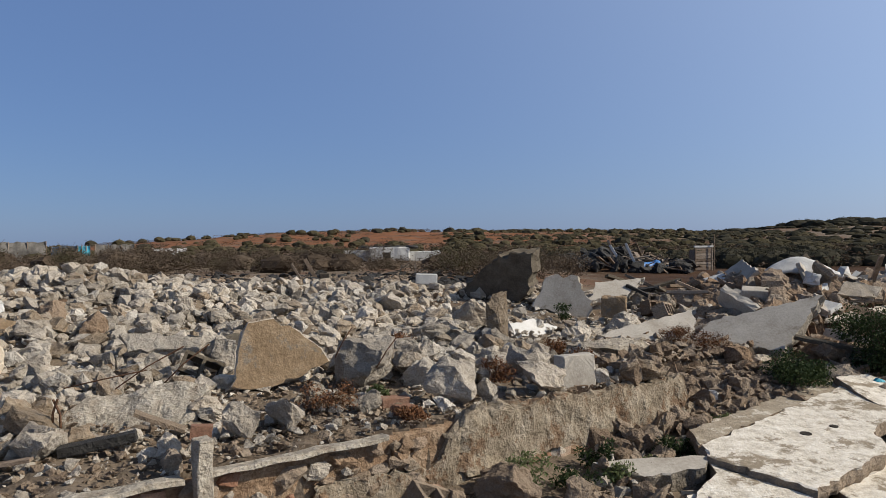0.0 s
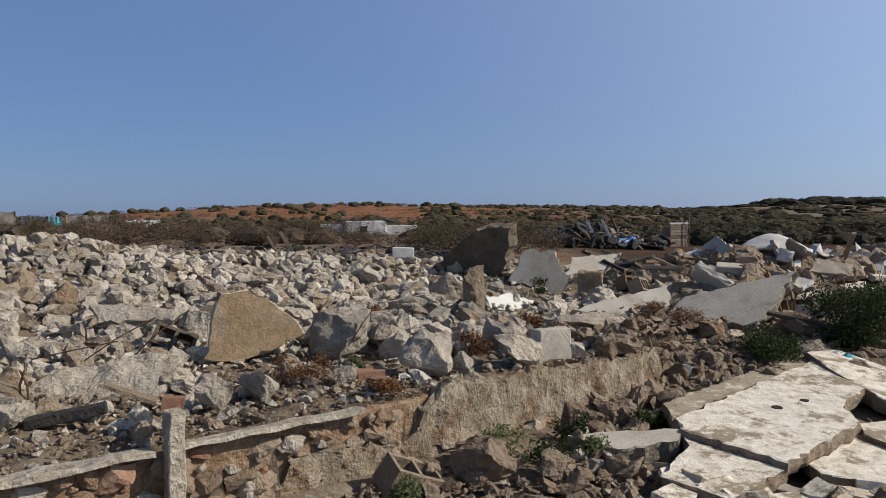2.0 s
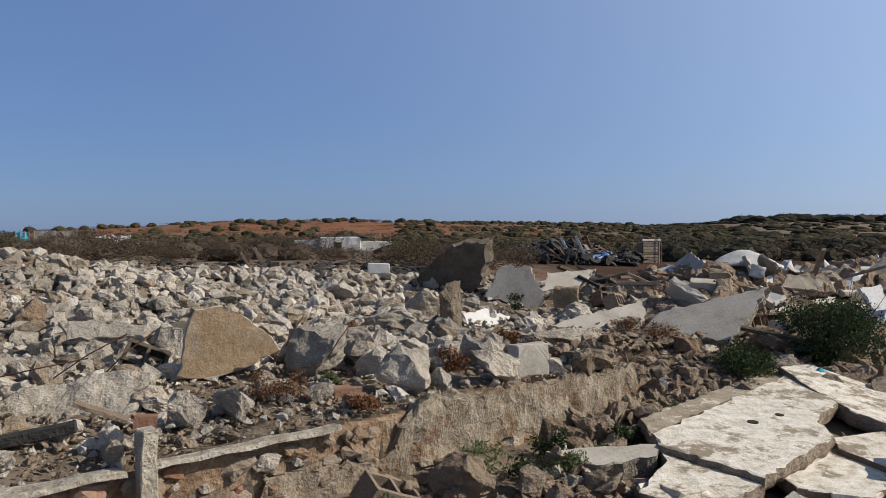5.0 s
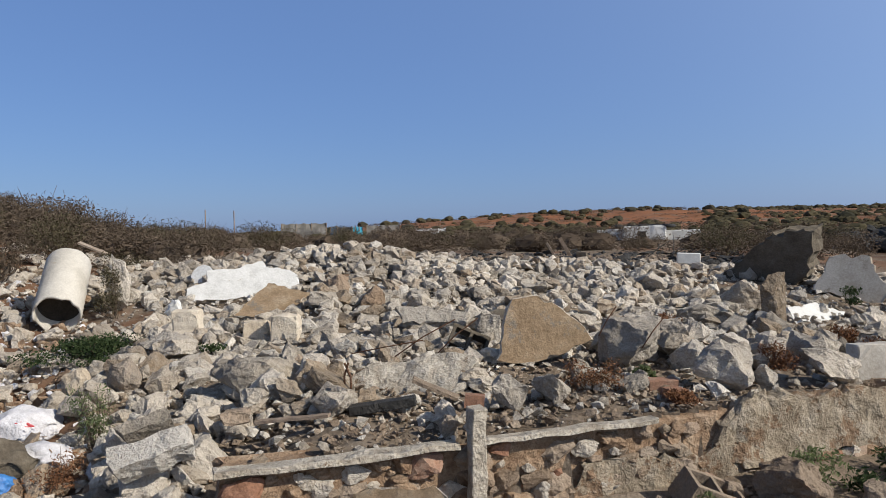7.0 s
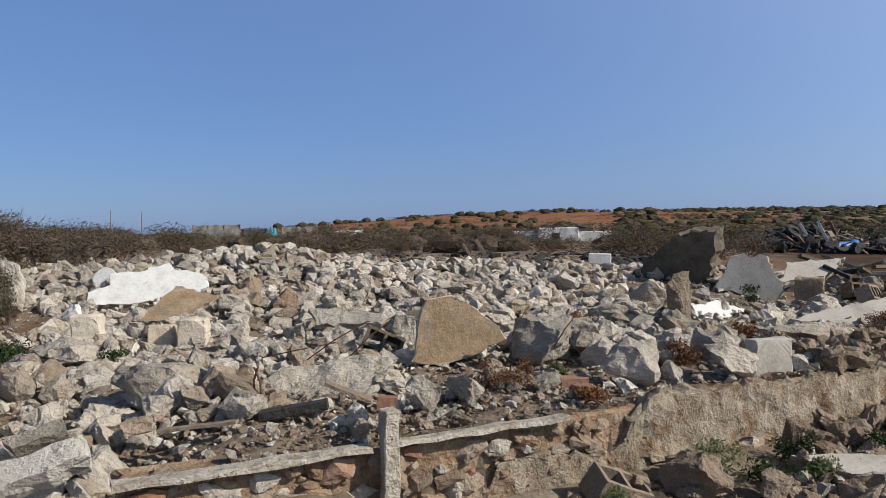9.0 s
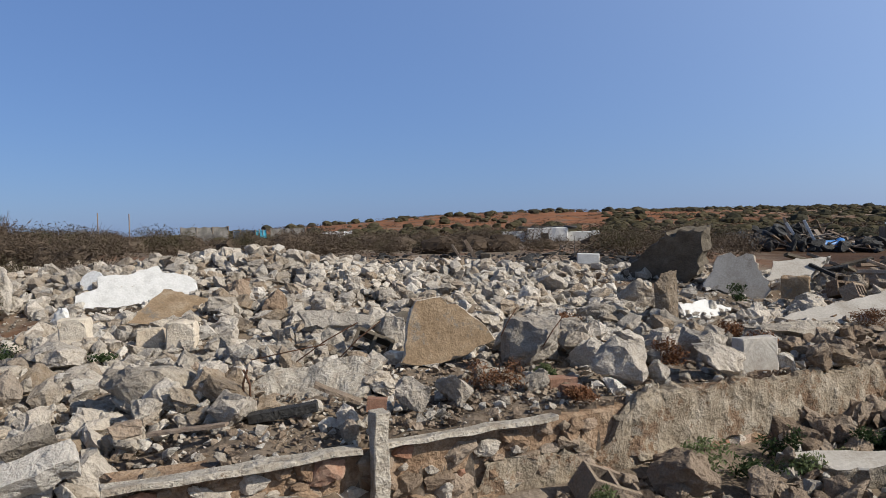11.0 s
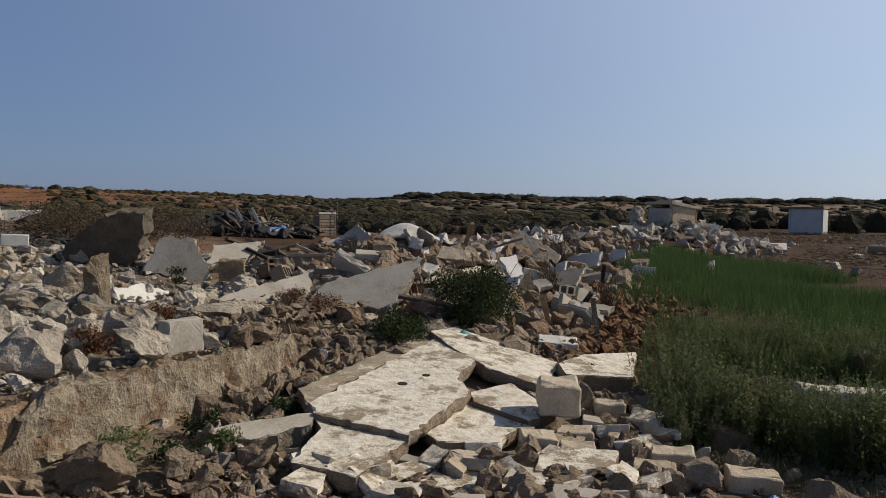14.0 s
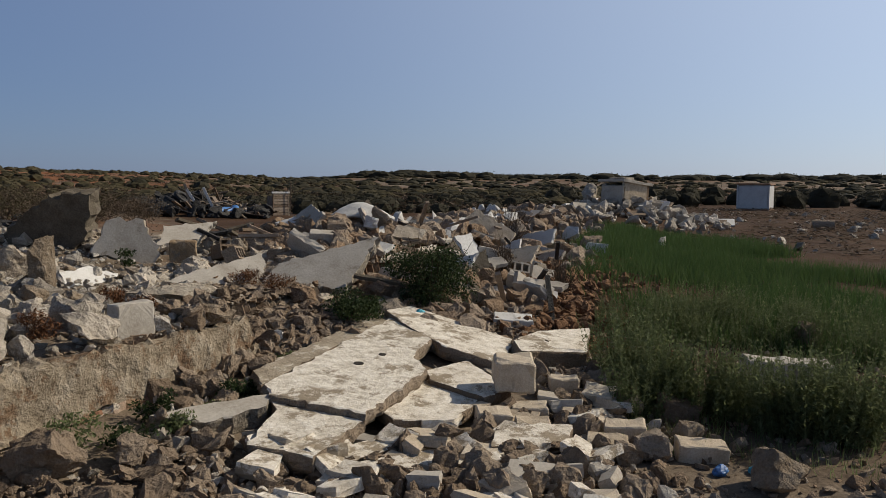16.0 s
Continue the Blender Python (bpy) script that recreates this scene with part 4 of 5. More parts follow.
for k in range(26):
    p = polar(rs.uniform(-38, -26), rs.uniform(9.5, 17))
    thing("timber", block_bm((rs.uniform(.5, 1.2), .07, .045), 1000 + k, .006, .2), [WOOD, CHAR, WOOD, DARKC][k % 4], pose(p.x, p.y, land1(p.x, p.y) + rs.uniform(.15, .35), rs.uniform(-20, 20), rs.uniform(-50, 50), rs.uniform(0, 180)), "weathered timber sticking out of the heap", "timber", "timbers in the heap")
for k, (az, r, spin) in enumerate(((-13.6, 11.2, 30), (-14.3, 11.0, 60), (-13.9, 11.6, -20), (-33.0, 11.8, 40), (-31.5, 12.4, 10))):
    p = polar(az, r)
    thing("concrete_block", hollow_bm(.40, .2, .2, 3, 1, .03), GREYST, pose(p.x, p.y, land1(p.x, p.y) + .12, -15 - 10 * k, 8, spin), "hollow concrete block wedged among the slabs", "concrete block", "hollow blocks")

# rods
def rod(points, radius, material, label):
    return thing("rod", rod_bm(points, radius), material, Matrix(), label, "rod")


for k, (x, y, z, dx, dz) in enumerate([(-2.95, 5.25, 1.02, .6, .12), (-2.6, 5.3, 1.0, .5, .3), (-2.3, 5.4, 1.0, .35, .3), (-1.15, 6.15, 1.08, .14, .24), (-.8, 6.1, 1.0, .18, .26)]):
    rod([(x, y, z), (x + dx * .5, y - .02, z + dz * .55), (x + dx, y + .03, z + dz)], .005, RUST, "bent rusty reinforcing rod in mortar")
for k, (x, z) in enumerate([(-2.75, .95), (-2.7, .95)]):
    rod([(x, 4.75, z - .12), (x + .01, 4.73, z), (x + .05 - .08 * k, 4.72, z + .1)], .008, RUST, "short rusty hooked rod")

# ---- the cement pipe ----
pa, pb = polar(48.9, 10.8, 1.02), polar(48.0, 11.75, 1.62)
axis = (pb - pa)
length = axis.length
axis.normalize()
pm = axis.to_track_quat("Z", "Y").to_matrix().to_4x4()
pm.translation = pa
tube = bmesh.new()
seg, R0 = 36, .29
prof = [(R0 - .03, 0), (R0 - .005, 0), (R0, .02), (R0, length * .35), (R0, length * .7), (R0, length - .02), (R0 - .01, length), (R0 - .03, length), (R0 - .03, length * .5)]
rows_ = []
for rad, h in prof:
    rows_.append([tube.verts.new((math.cos(k * 2 * math.pi / seg) * rad, math.sin(k * 2 * math.pi / seg) * rad, h + (.07 if h < .1 else .02) * noise.noise(Vector((math.cos(k * 2 * math.pi / seg) * 2.5, math.sin(k * 2 * math.pi / seg) * 2.5, 2))))) for k in range(seg)])
for a, b in zip(rows_, rows_[1:] + rows_[:1]):
    for k in range(seg):
        tube.faces.new((a[k], a[(k + 1) % seg], b[(k + 1) % seg], b[k]))
bmesh.ops.recalc_face_normals(tube, faces=tube.faces[:])
for f in tube.faces:
    f.smooth = True
pipe = thing("cement_pipe", tube, PIPEC, pm, "wide pale cement pipe tipped up on the slope", "pipe")
# added near-black plug in place of the shade deep in the pipe
plug = bmesh.new()
bmesh.ops.create_cone(plug, cap_ends=True, segments=24, radius1=R0 - .032, radius2=R0 - .032, depth=.1)
part("inside_dirt", moved(plug, pose(0, 0, length * .22)), SHADEIN, pipe, "dark plug standing in for the shade inside the pipe")
boulder(pa.x + .15, pa.y - .25, .4, .2, STONE, "flat stone lying before the pipe's mouth", 90)

# ---- white sheet on the heap ----
sh = bmesh.new()
grid = []
for i in range(25):
    row = []
    for j in range(9):
        a, b = i / 24 * 2 - 1, j / 8
        edge = max(0, 1 - abs(a) ** 2.2)
        edge = edge * (1 - .35 * max(0, a - .1)) * (1 + .06 * noise.noise(Vector((a * 3, 1, 1))))
        row.append(sh.verts.new((a * .58, b * .5 * (.4 + .6 * edge) - .25, .215 * edge ** 1.25 * (1 - .55 * (b - .75) ** 2) * (.35 + .65 * min(1, b * 1.5)) + .015 * noise.noise(Vector((a * 5, b * 4, 0))))))
    grid.append(row)
for i in range(24):
    for j in range(8):
        f = sh.faces.new((grid[i][j], grid[i + 1][j], grid[i + 1][j + 1], grid[i][j + 1]))
        f.smooth = True
ext = bmesh.ops.extrude_face_region(sh, geom=sh.faces[:])
for v in ext["geom"]:
    if isinstance(v, bmesh.types.BMVert):
        v.co.z -= .03
bmesh.ops.recalc_face_normals(sh, faces=sh.faces[:])
p = polar(-23.2, 13.6)
thing("white_sheet", sh, WHITE, pose(p.x, p.y, 1.42, 8, 0, -23), "bulging white sheet of plaster on the heap", "sheet")
boulder(polar(-24.0, 12.6).x, polar(-24, 12.6).y, .3, .26, WHITE, "white plastered lump below the sheet", 91, .1)

# two white things on the far crest, stub and leaning boards
p = polar(3.5, 14.8)
thing("stone_block", block_bm((.42, .25, .2), 71, .006, .1), WHITE, pose(p.x, p.y, land1(p.x, p.y) + .12, 0, 3, 5), "white-plastered block on the crest", "stone block")
p = polar(11.1, 13.9)
thing("concrete_stub", join_bm(block_bm((.17, .16, .36), 72, .015, .08), moved(block_bm((.26, .2, .2), 73, .015, .08), pose(.2, .03, 0))), DARKC, pose(p.x, p.y, land1(p.x, p.y) - .02), "broken concrete stub standing on the crest", "concrete stub")
p = polar(11.6, 21)
thing("board", block_bm((.1, .03, .75), 74, .006, .1), WOOD, pose(p.x, p.y, land1(p.x, p.y) - .03, 8, -28, 10), "grey board leaning in the scrub", "board")
thing("board", block_bm((.06, .03, .62), 75, .006, .1), WOOD, pose(p.x - .42, p.y, land1(p.x, p.y) - .03, 5, -30, 0), "thin grey board leaning in the scrub", "board")

# ---- plants ----
def leaf_cloud(n, blobs, leaf, rng, flat=.35):
    """Small two-triangle leaves round the blobs (x, y, z, radius, height)."""
    blobs = np.array(blobs, np.float32)
    pick = rng.integers(0, len(blobs), n)
    d = rng.normal(size=(n, 3))
    d /= np.linalg.norm(d, axis=1)[:, None]
    d *= (rng.random(n) ** .45)[:, None]
    c = blobs[pick, :3] + d * np.stack([blobs[pick, 3], blobs[pick, 3], blobs[pick, 4]], 1)
    a = rng.normal(size=(n, 3))
    a /= np.linalg.norm(a, axis=1)[:, None]
    b = np.cross(a, rng.normal(size=(n, 3)))
    b /= np.linalg.norm(b, axis=1)[:, None] + 1e-6
    s = leaf * rng.uniform(.6, 1.5, n)[:, None]
    v = np.stack([c - a * s, c + b * s * flat, c + a * s, c - b * s * flat], 1).reshape(-1, 3)
    k = np.arange(n)[:, None] * 4
    return v, np.concatenate([k + [0, 1, 2], k + [0, 2, 3]])


def shrub(name, seed, w, h, n, leaf, leafmat, label, category, blobs=9, flat=.35, twigs=14, twig_r=.008):
    rng = np.random.default_rng(seed)
    rb = random.Random(seed)
    root = thing(name, None, None, Matrix(), label, category)
    cl = []
    for k in range(blobs):
        a, d = rb.uniform(0, 6.28), rb.uniform(0, .62) ** .8
        cl.append((math.cos(a) * d * w * .5, math.sin(a) * d * w * .5, h * rb.uniform(.3, .78), w * rb.uniform(.16, .3), h * rb.uniform(.16, .28)))
    v, f = leaf_cloud(n, cl, leaf, rng, flat)
    v[:, 2] = np.maximum(v[:, 2], .01)
    part("foliage", tri_mesh("foliage", v, f, leafmat), None, root)["kind"] = "stuff"
    tw = []
    for k in range(twigs):
        c = cl[k % len(cl)]
        tip = (c[0] + rb.gauss(0, w * .1), c[1] + rb.gauss(0, w * .1), min(h * 1.08, c[2] + h * rb.uniform(0, .4)))
        tw.append(rod_bm([(rb.gauss(0, w * .05), rb.gauss(0, w * .05), -.05), (tip[0] * .5 + rb.gauss(0, w * .05), tip[1] * .5, tip[2] * .5), tip], twig_r, 4, .3))
    part("stem", join_bm(*tw), TWIG, root)["kind"] = "stuff"
    return root


def put(ob, x, y, spin=0, size=1.0, lift=0.0):
    ob.matrix_world = pose(x, y, land1(x, y) - .02 + lift, 0, 0, spin) @ Matrix.Scale(size, 4)
    return ob


put(shrub("bush", 1, 1.4, 1.05, 11000, .0155, GREENL, "dense dark green bush at the edge of the slabs", "bush", 18, .5, 40), 4.58, 8.45, 0, 1.0, -.1)
put(shrub("bush", 2, .85, .42, 4200, .015, GREENL, "low dark green bush beside the floor slab", "bush", 9, .5), 3.2, 7.75, 0)
put(shrub("bush", 3, 1.3, .38, 4200, .016, GREENL, "low green bramble on the littered slope", "bush", 10, .5), -6.45, 5.9, 0)
put(shrub("bush", 4, .5, .2, 700, .018, GREENL, "small green weed in the rubble", "weed", 6, .5), -5.0, 6.0, 0)
for k, (x, y, w, h) in enumerate([(.75, 5.35, .45, .26), (1.3, 5.75, .5, .2), (1.75, 6.2, .4, .2), (2.2, 6.9, .3, .18), (-.65, 4.25, .25, .22), (-.75, 5.9, .2, .16), (1.3, 10.9, .35, .3), (.35, 5.35, .5, .3), (.95, 5.75, .45, .3), (1.1, 5.5, .4, .22), (1.55, 6.15, .35, .24), (-.3, 4.55, .35, .25)]):
    put(shrub("weed", 20 + k, w, h, 520, .017, WEED if k % 2 else GREENL, "green weed growing out of the rubble", "weed", 6, .4, 8, .004), x, y)
for k, (x, y, w, h) in enumerate([(-1.08, 5.5, .42, .26), (-.8, 7.7, .35, .28), (2.75, 8.9, .55, .34), (2.4, 9.0, .4, .3), (.2, 6.5, .35, .25), (1.1, 7.3, .35, .22), (-4.55, 4.2, .45, .5), (-4.4, 3.7, .4, .3), (.9, 8.1, .35, .25), (-.45, 5.25, .3, .14)]):
    put(shrub("dry_weed", 40 + k, w * 1.15, h * 1.1, 1100, .015, RUSTY if k != 6 else WEED, "dry reddish-brown weed among the stones", "weed", 8, .25, 22, .003), x, y)
for k, (x, y, w, h) in enumerate([(7.2, 10.6, .8, .9), (7.6, 9.6, .7, .7), (9.6, 14.2, 1.8, 1.2)]):
    put(shrub("dry_shrub", 60 + k, w, h, 240, .03, DRY, "bare dry twiggy shrub beside the heap", "shrub", 7, .15, 60, .006), x, y)

# scrub belt
kinds = [shrub("scrub_bush", 80 + k, 1.7, .95, 1250, .029, (DRY, DRY, SCRUB, DRY, SCRUB, DRY)[k], "dry brown scrub bush on the waste ground", "bush", 11, .3, 16, .009) for k in range(6)]
for k, b in enumerate(kinds):
    p = polar(-2 + 9 * k, 27 + 2 * k)
    put(b, p.x, p.y, 0, .8)
    b["group"] = "scrub bushes"
rs = random.Random(5)
n_bush = 0
while n_bush < 230:
    az = rs.uniform(38, 63) if n_bush % 5 < 2 else rs.uniform(-8, 60)
    r = rs.uniform(13.5, 27) if n_bush % 5 < 2 else rs.uniform(24, 54)
    if 3.5 < az < 21 and r < 27.5 or 1.5 < az < 10.5 and 39 < r < 53:
        continue
    p = polar(az, r)
    c = copy_thing(kinds[rs.randrange(6)], Matrix())
    put(c, p.x, p.y, rs.uniform(0, 360), rs.uniform(.55, 1.45) * (.95 if n_bush % 5 > 1 else .74))
    n_bush += 1

for az, r, k in ((45, 19, 1.2), (47, 20, 1.35), (49.5, 19, 1.3), (43.5, 18, .9), (51.5, 20, 1.1), (48, 17, .9)):
    p = polar(az, r)
    put(copy_thing(kinds[int(az) % 6], Matrix()), p.x, p.y, az * 9, k)

# far thickets, one mass of many rounded clumps
rng = np.random.default_rng(8)
fine_clouds = [leaf_cloud(110, [(rng.normal() * .4, rng.normal() * .4, .3 + .35 * rng.random(), .34, .3) for _ in range(8)], .05, rng, .3) for _ in range(8)]


def clump_form(seed, leaves, leaf):
    """A dense rounded bush, 2 wide and about 1 high: lumpy core and leaves standing off it."""
    r2 = np.random.default_rng(seed)
    bm = bmesh.new()
    bmesh.ops.create_icosphere(bm, subdivisions=2, radius=.8)
    off = Vector((seed * 3.1, 0, 0))
    for q in bm.verts:
        q.co *= 1 + .38 * noise.noise(q.co * 1.8 + off) + .2 * noise.noise(q.co * 4 + off)
        q.co.z = max(q.co.z * .75 + .3, -.1)
    bm.verts.index_update()
    cv = np.array([q.co for q in bm.verts])
    cf = np.array([[q.index for q in f.verts] for f in bm.faces])
    bm.free()
    at = cv[r2.integers(0, len(cv), leaves)] * r2.uniform(.9, 1.14, (leaves, 1)) + r2.normal(0, .07, (leaves, 3))
    a = r2.normal(size=(leaves, 3))
    a /= np.linalg.norm(a, axis=1)[:, None]
    b = np.cross(a, r2.normal(size=(leaves, 3)))
    b /= np.linalg.norm(b, axis=1)[:, None] + 1e-6
    lv = np.stack([at - a * leaf, at + b * leaf * .6, at + a * leaf], 1).reshape(-1, 3)
    return np.concatenate([cv, lv]), np.concatenate([cf, np.arange(3 * leaves).reshape(-1, 3) + len(cv)])


coarse_clouds = [leaf_cloud(56, [(rng.normal() * .4, rng.normal() * .4, .3 + .35 * rng.random(), .34, .3) for _ in range(8)], .085, rng, .35) for _ in range(8)]
near_clumps = [clump_form(k, 480, .075) for k in range(7)]
far_clumps = [clump_form(20 + k, 60, .09) for k in range(7)]


def thicket(store, clouds, n, a0, a1, r0, r1, w, h, gaps=0.0):
    az = rng.uniform(a0, a1, n)
    r = np.sqrt(rng.uniform(r0 ** 2, r1 ** 2, n))
    x, y = -np.sin(np.radians(az)) * r, np.cos(np.radians(az)) * r
    z = land(x, y) - .05
    for k in range(n):
        if clouds is fine_clouds and 3.5 < az[k] < 21 and r[k] < 27 or 1.5 < az[k] < 10.5 and 39 < r[k] < 53:
            continue
        if gaps and noise.noise(Vector((x[k] * .05, y[k] * .05, 3))) < gaps - .5:
            continue
        v, f = clouds[rng.integers(0, len(clouds))]
        s = rng.uniform(.5, 1.3)
        c, q = math.cos(s * 50), math.sin(s * 50)
        u = np.stack([(v[:, 0] * c - v[:, 1] * q) * w * s, (v[:, 0] * q + v[:, 1] * c) * w * s, np.maximum(v[:, 2], -.1) * h * s], 1)
        store[0].append(u + np.array((x[k], y[k], z[k])))
        store[1].append(f + store[2])
        store[2] += len(v)


def mass(name, store, material, label):
    thing(name, tri_mesh(name, np.concatenate(store[0]), np.concatenate(store[1]), material), None, Matrix(), label, "scrub", kind="stuff")


dark, dry, olive, woods = ([[], [], 0] for _ in range(4))
thicket(dry, fine_clouds, 620, -8, 62, 23, 56, 1.5, .72)
thicket(dry, fine_clouds, 160, 40, 64, 14, 27, 1.2, .7)
thicket(dry, coarse_clouds, 420, -37, 20, 46, 90, 2.0, .8)
thicket(dry, near_clumps, 60, 41, 60, 17, 26, .55, .5)
thicket(dry, near_clumps, 190, -4, 60, 28, 56, .8, .72)
thicket(olive, far_clumps, 330, -24, 40, 58, 105, .9, .75)
thicket(olive, far_clumps, 620, -24, 34, 100, 215, 1.0, .8, .45)
thicket(olive, far_clumps, 900, -24, 2, 70, 205, .8, .55)
thicket(dry, coarse_clouds, 700, -24, 34, 90, 205, 2.6, .55)
thicket(olive, far_clumps, 260, -46, -20, 60, 120, 1.1, .85)
thicket(dark, near_clumps, 70, -24.5, -16.8, 47, 62, .95, .95)
thicket(dark, near_clumps, 30, -17, -6, 50, 60, .8, .8)
thicket(dark, near_clumps, 46, -36, -24, 50, 68, .9, .9)
thicket(dark, near_clumps, 70, -66, -37, 68, 88, 1.2, 1.45)
thicket(dark, far_clumps, 70, -24, 34, 90, 205, 1.2, 1.1)
thicket(dark, far_clumps, 230, -66, -16, 75, 160, 1.3, .75)
thicket(dark, far_clumps, 420, -66, -17, 150, 330, 2.3, 1.1, .5)
thicket(dry, coarse_clouds, 260, -66, -46, 24, 66, 1.6, .3)
thicket(olive, far_clumps, 400, -66, -24, 120, 330, 1.8, .8)
mass("dry_thicket", dry, DRY, "tangled dry brown scrub over the waste ground")
mass("hill_scrub", olive, SCRUB, "olive and brown scrub dotted over the far slope")
mass("dark_scrub", dark, MAQUIS, "dark green scrub between the dump and the woods")
thicket(woods, far_clumps, 450, -66, -22, 330, 400, 4.6, 2.7)
thicket(woods, far_clumps, 40, -22, -18, 330, 400, 4.0, 1.5)
mass("far_woods", woods, MAQUIS, "low dark woods along the horizon")

# green field
def blades(n, a0, a1, r0, r1, h, wid, thin=None, seed=1):
    rng = np.random.default_rng(seed)
    az = rng.uniform(a0, a1, n)
    r = np.sqrt(rng.uniform(r0 ** 2, r1 ** 2, n))
    x, y = -np.sin(np.radians(az)) * r, np.cos(np.radians(az)) * r
    if thin is not None:
        k = rng.random(n) < thin(az, r, x, y)
        x, y, r, n = x[k], y[k], r[k], int(k.sum())
    z = land(x, y) - .02
    t = rng.uniform(0, 6.28, n)
    hh = h * rng.uniform(.45, 1.2, n)
    lx, ly = rng.normal(0, .28, n) * hh, rng.normal(0, .28, n) * hh
    ww = wid * rng.uniform(.6, 1.4, n) * (1 + r / 26)
    v = np.stack([np.stack([x - np.cos(t) * ww, y - np.sin(t) * ww, z], 1), np.stack([x + np.cos(t) * ww, y + np.sin(t) * ww, z], 1),
                  np.stack([x + lx, y + ly, z + hh], 1)], 1).reshape(-1, 3)
    return v, np.arange(3 * n).reshape(-1, 3)


def field(az, r, x, y):
    wv = np.array([noise.noise(Vector((a * .35, b * .35, 4))) for a, b in zip(x, y)])
    edge = np.clip((-az - 38.5 - wv * 5 - np.clip((15 - r) * .7, 0, 4)) / 3, 0, 1)
    far = np.clip((28 - np.clip((-az - 49) * 1.2, 0, 12) + wv * 7 - r) / 4, 0, 1)
    gap = 1 - .93 * ((r > 12.6 + wv * 2) & (r < 14.4 + wv * 2) & (az > -50))
    side = np.clip((az + 63 + wv * 5) / 2.5, 0, 1)
    return edge * far * gap * side * np.clip(.75 + 1.4 * wv, .08, 1)


v, f = blades(190000, -66, -35, 9.5, 33, .36, .006, field, 3)
thing("grass_field", tri_mesh("grass_field", v, f, GRASS), None, Matrix(), "tall fresh green grass on the waste ground", "grass", kind="stuff")
def feathery(seed, stems=46, w=.75, h=.72):
    """A tall weed: many upright stalks, small narrow leaves all along them."""
    rb, r2 = random.Random(seed), np.random.default_rng(seed)
    root = thing("green_weed", None, None, Matrix(), "tall feathery green weed on bare earth", "weed")
    tw, vs = [], []
    for k in range(stems):
        a, d = rb.uniform(0, 6.28), w * .3 * rb.random() ** .6
        foot = Vector((math.cos(a) * d, math.sin(a) * d, -.03))
        hh = h * rb.uniform(.5, 1.1)
        tip = foot + Vector((math.cos(a) * hh * rb.uniform(.0, .35), math.sin(a) * hh * rb.uniform(.0, .35), hh))
        mid = foot.lerp(tip, .5) + Vector((rb.gauss(0, .02), rb.gauss(0, .02), .03))
        tw.append(rod_bm([foot, mid, tip], .0028, 3, .4))
        n = 44
        t = r2.uniform(.12, 1.0, n)[:, None]
        c = np.array(foot) * (1 - t) ** 2 + 2 * np.array(mid) * t * (1 - t) + np.array(tip) * t ** 2
        ang = r2.uniform(0, 6.28, n)
        out = np.stack([np.cos(ang), np.sin(ang), r2.uniform(.1, 1.1, n)], 1)
        out *= (r2.uniform(.02, .06, n) * (1.25 - .8 * t[:, 0]))[:, None]
        side = np.stack([-np.sin(ang), np.cos(ang), r2.normal(0, .4, n)], 1) * .0075
        vs.append(np.stack([c, c + out * .5 + side, c + out, c + out * .5 - side], 1).reshape(-1, 3))
    v = np.concatenate(vs)
    k = np.arange(len(v) // 4)[:, None] * 4
    part("foliage", tri_mesh("foliage", v, np.concatenate([k + [0, 1, 2], k + [0, 2, 3]]), WEED), None, root)["kind"] = "stuff"
    part("stem", join_bm(*tw), WEED, root)["kind"] = "stuff"
    return root


weeds = [feathery(120 + k) for k in range(4)]
rs = random.Random(31)
for k in range(70):
    # a front clump, then bare ground, then a second clump
    if k < 38:
        az = rs.uniform(-60.5, -41)
        r = rs.uniform(6.45, 7.55) + max(0, -az - 57) * .2 + max(0, az + 45) * .2
        size = rs.uniform(.42, 1.12)
    else:
        az = rs.uniform(-60.5, -41.5)
        r = rs.uniform(9.6, 11.6)
        size = rs.uniform(.45, 1.0)
    p = polar(az, r)
    w = weeds[k] if k < 4 else copy_thing(weeds[rs.randrange(4)], Matrix())
    w["group"] = "tall green weeds"
    put(w, p.x, p.y, rs.uniform(0, 360), size)

scatter("yard_chips", spots_for(2200, (-66, -40, 4.0, 11), .05, 191, lambda x, y: np.ones_like(x) * .8), SMALL, REDST, "brown chips and clods on bare earth", 192, 1.0)
v, f = blades(6000, -60, -42, 5.8, 11, .15, .004, lambda az, r, x, y: np.where((r > 7.9) & (r < 9.2), .12, .8), 9)
thing("yard_grass", tri_mesh("yard_grass", v, f, WEED), None, Matrix(), "short sparse green growth on bare earth", "grass", kind="stuff")

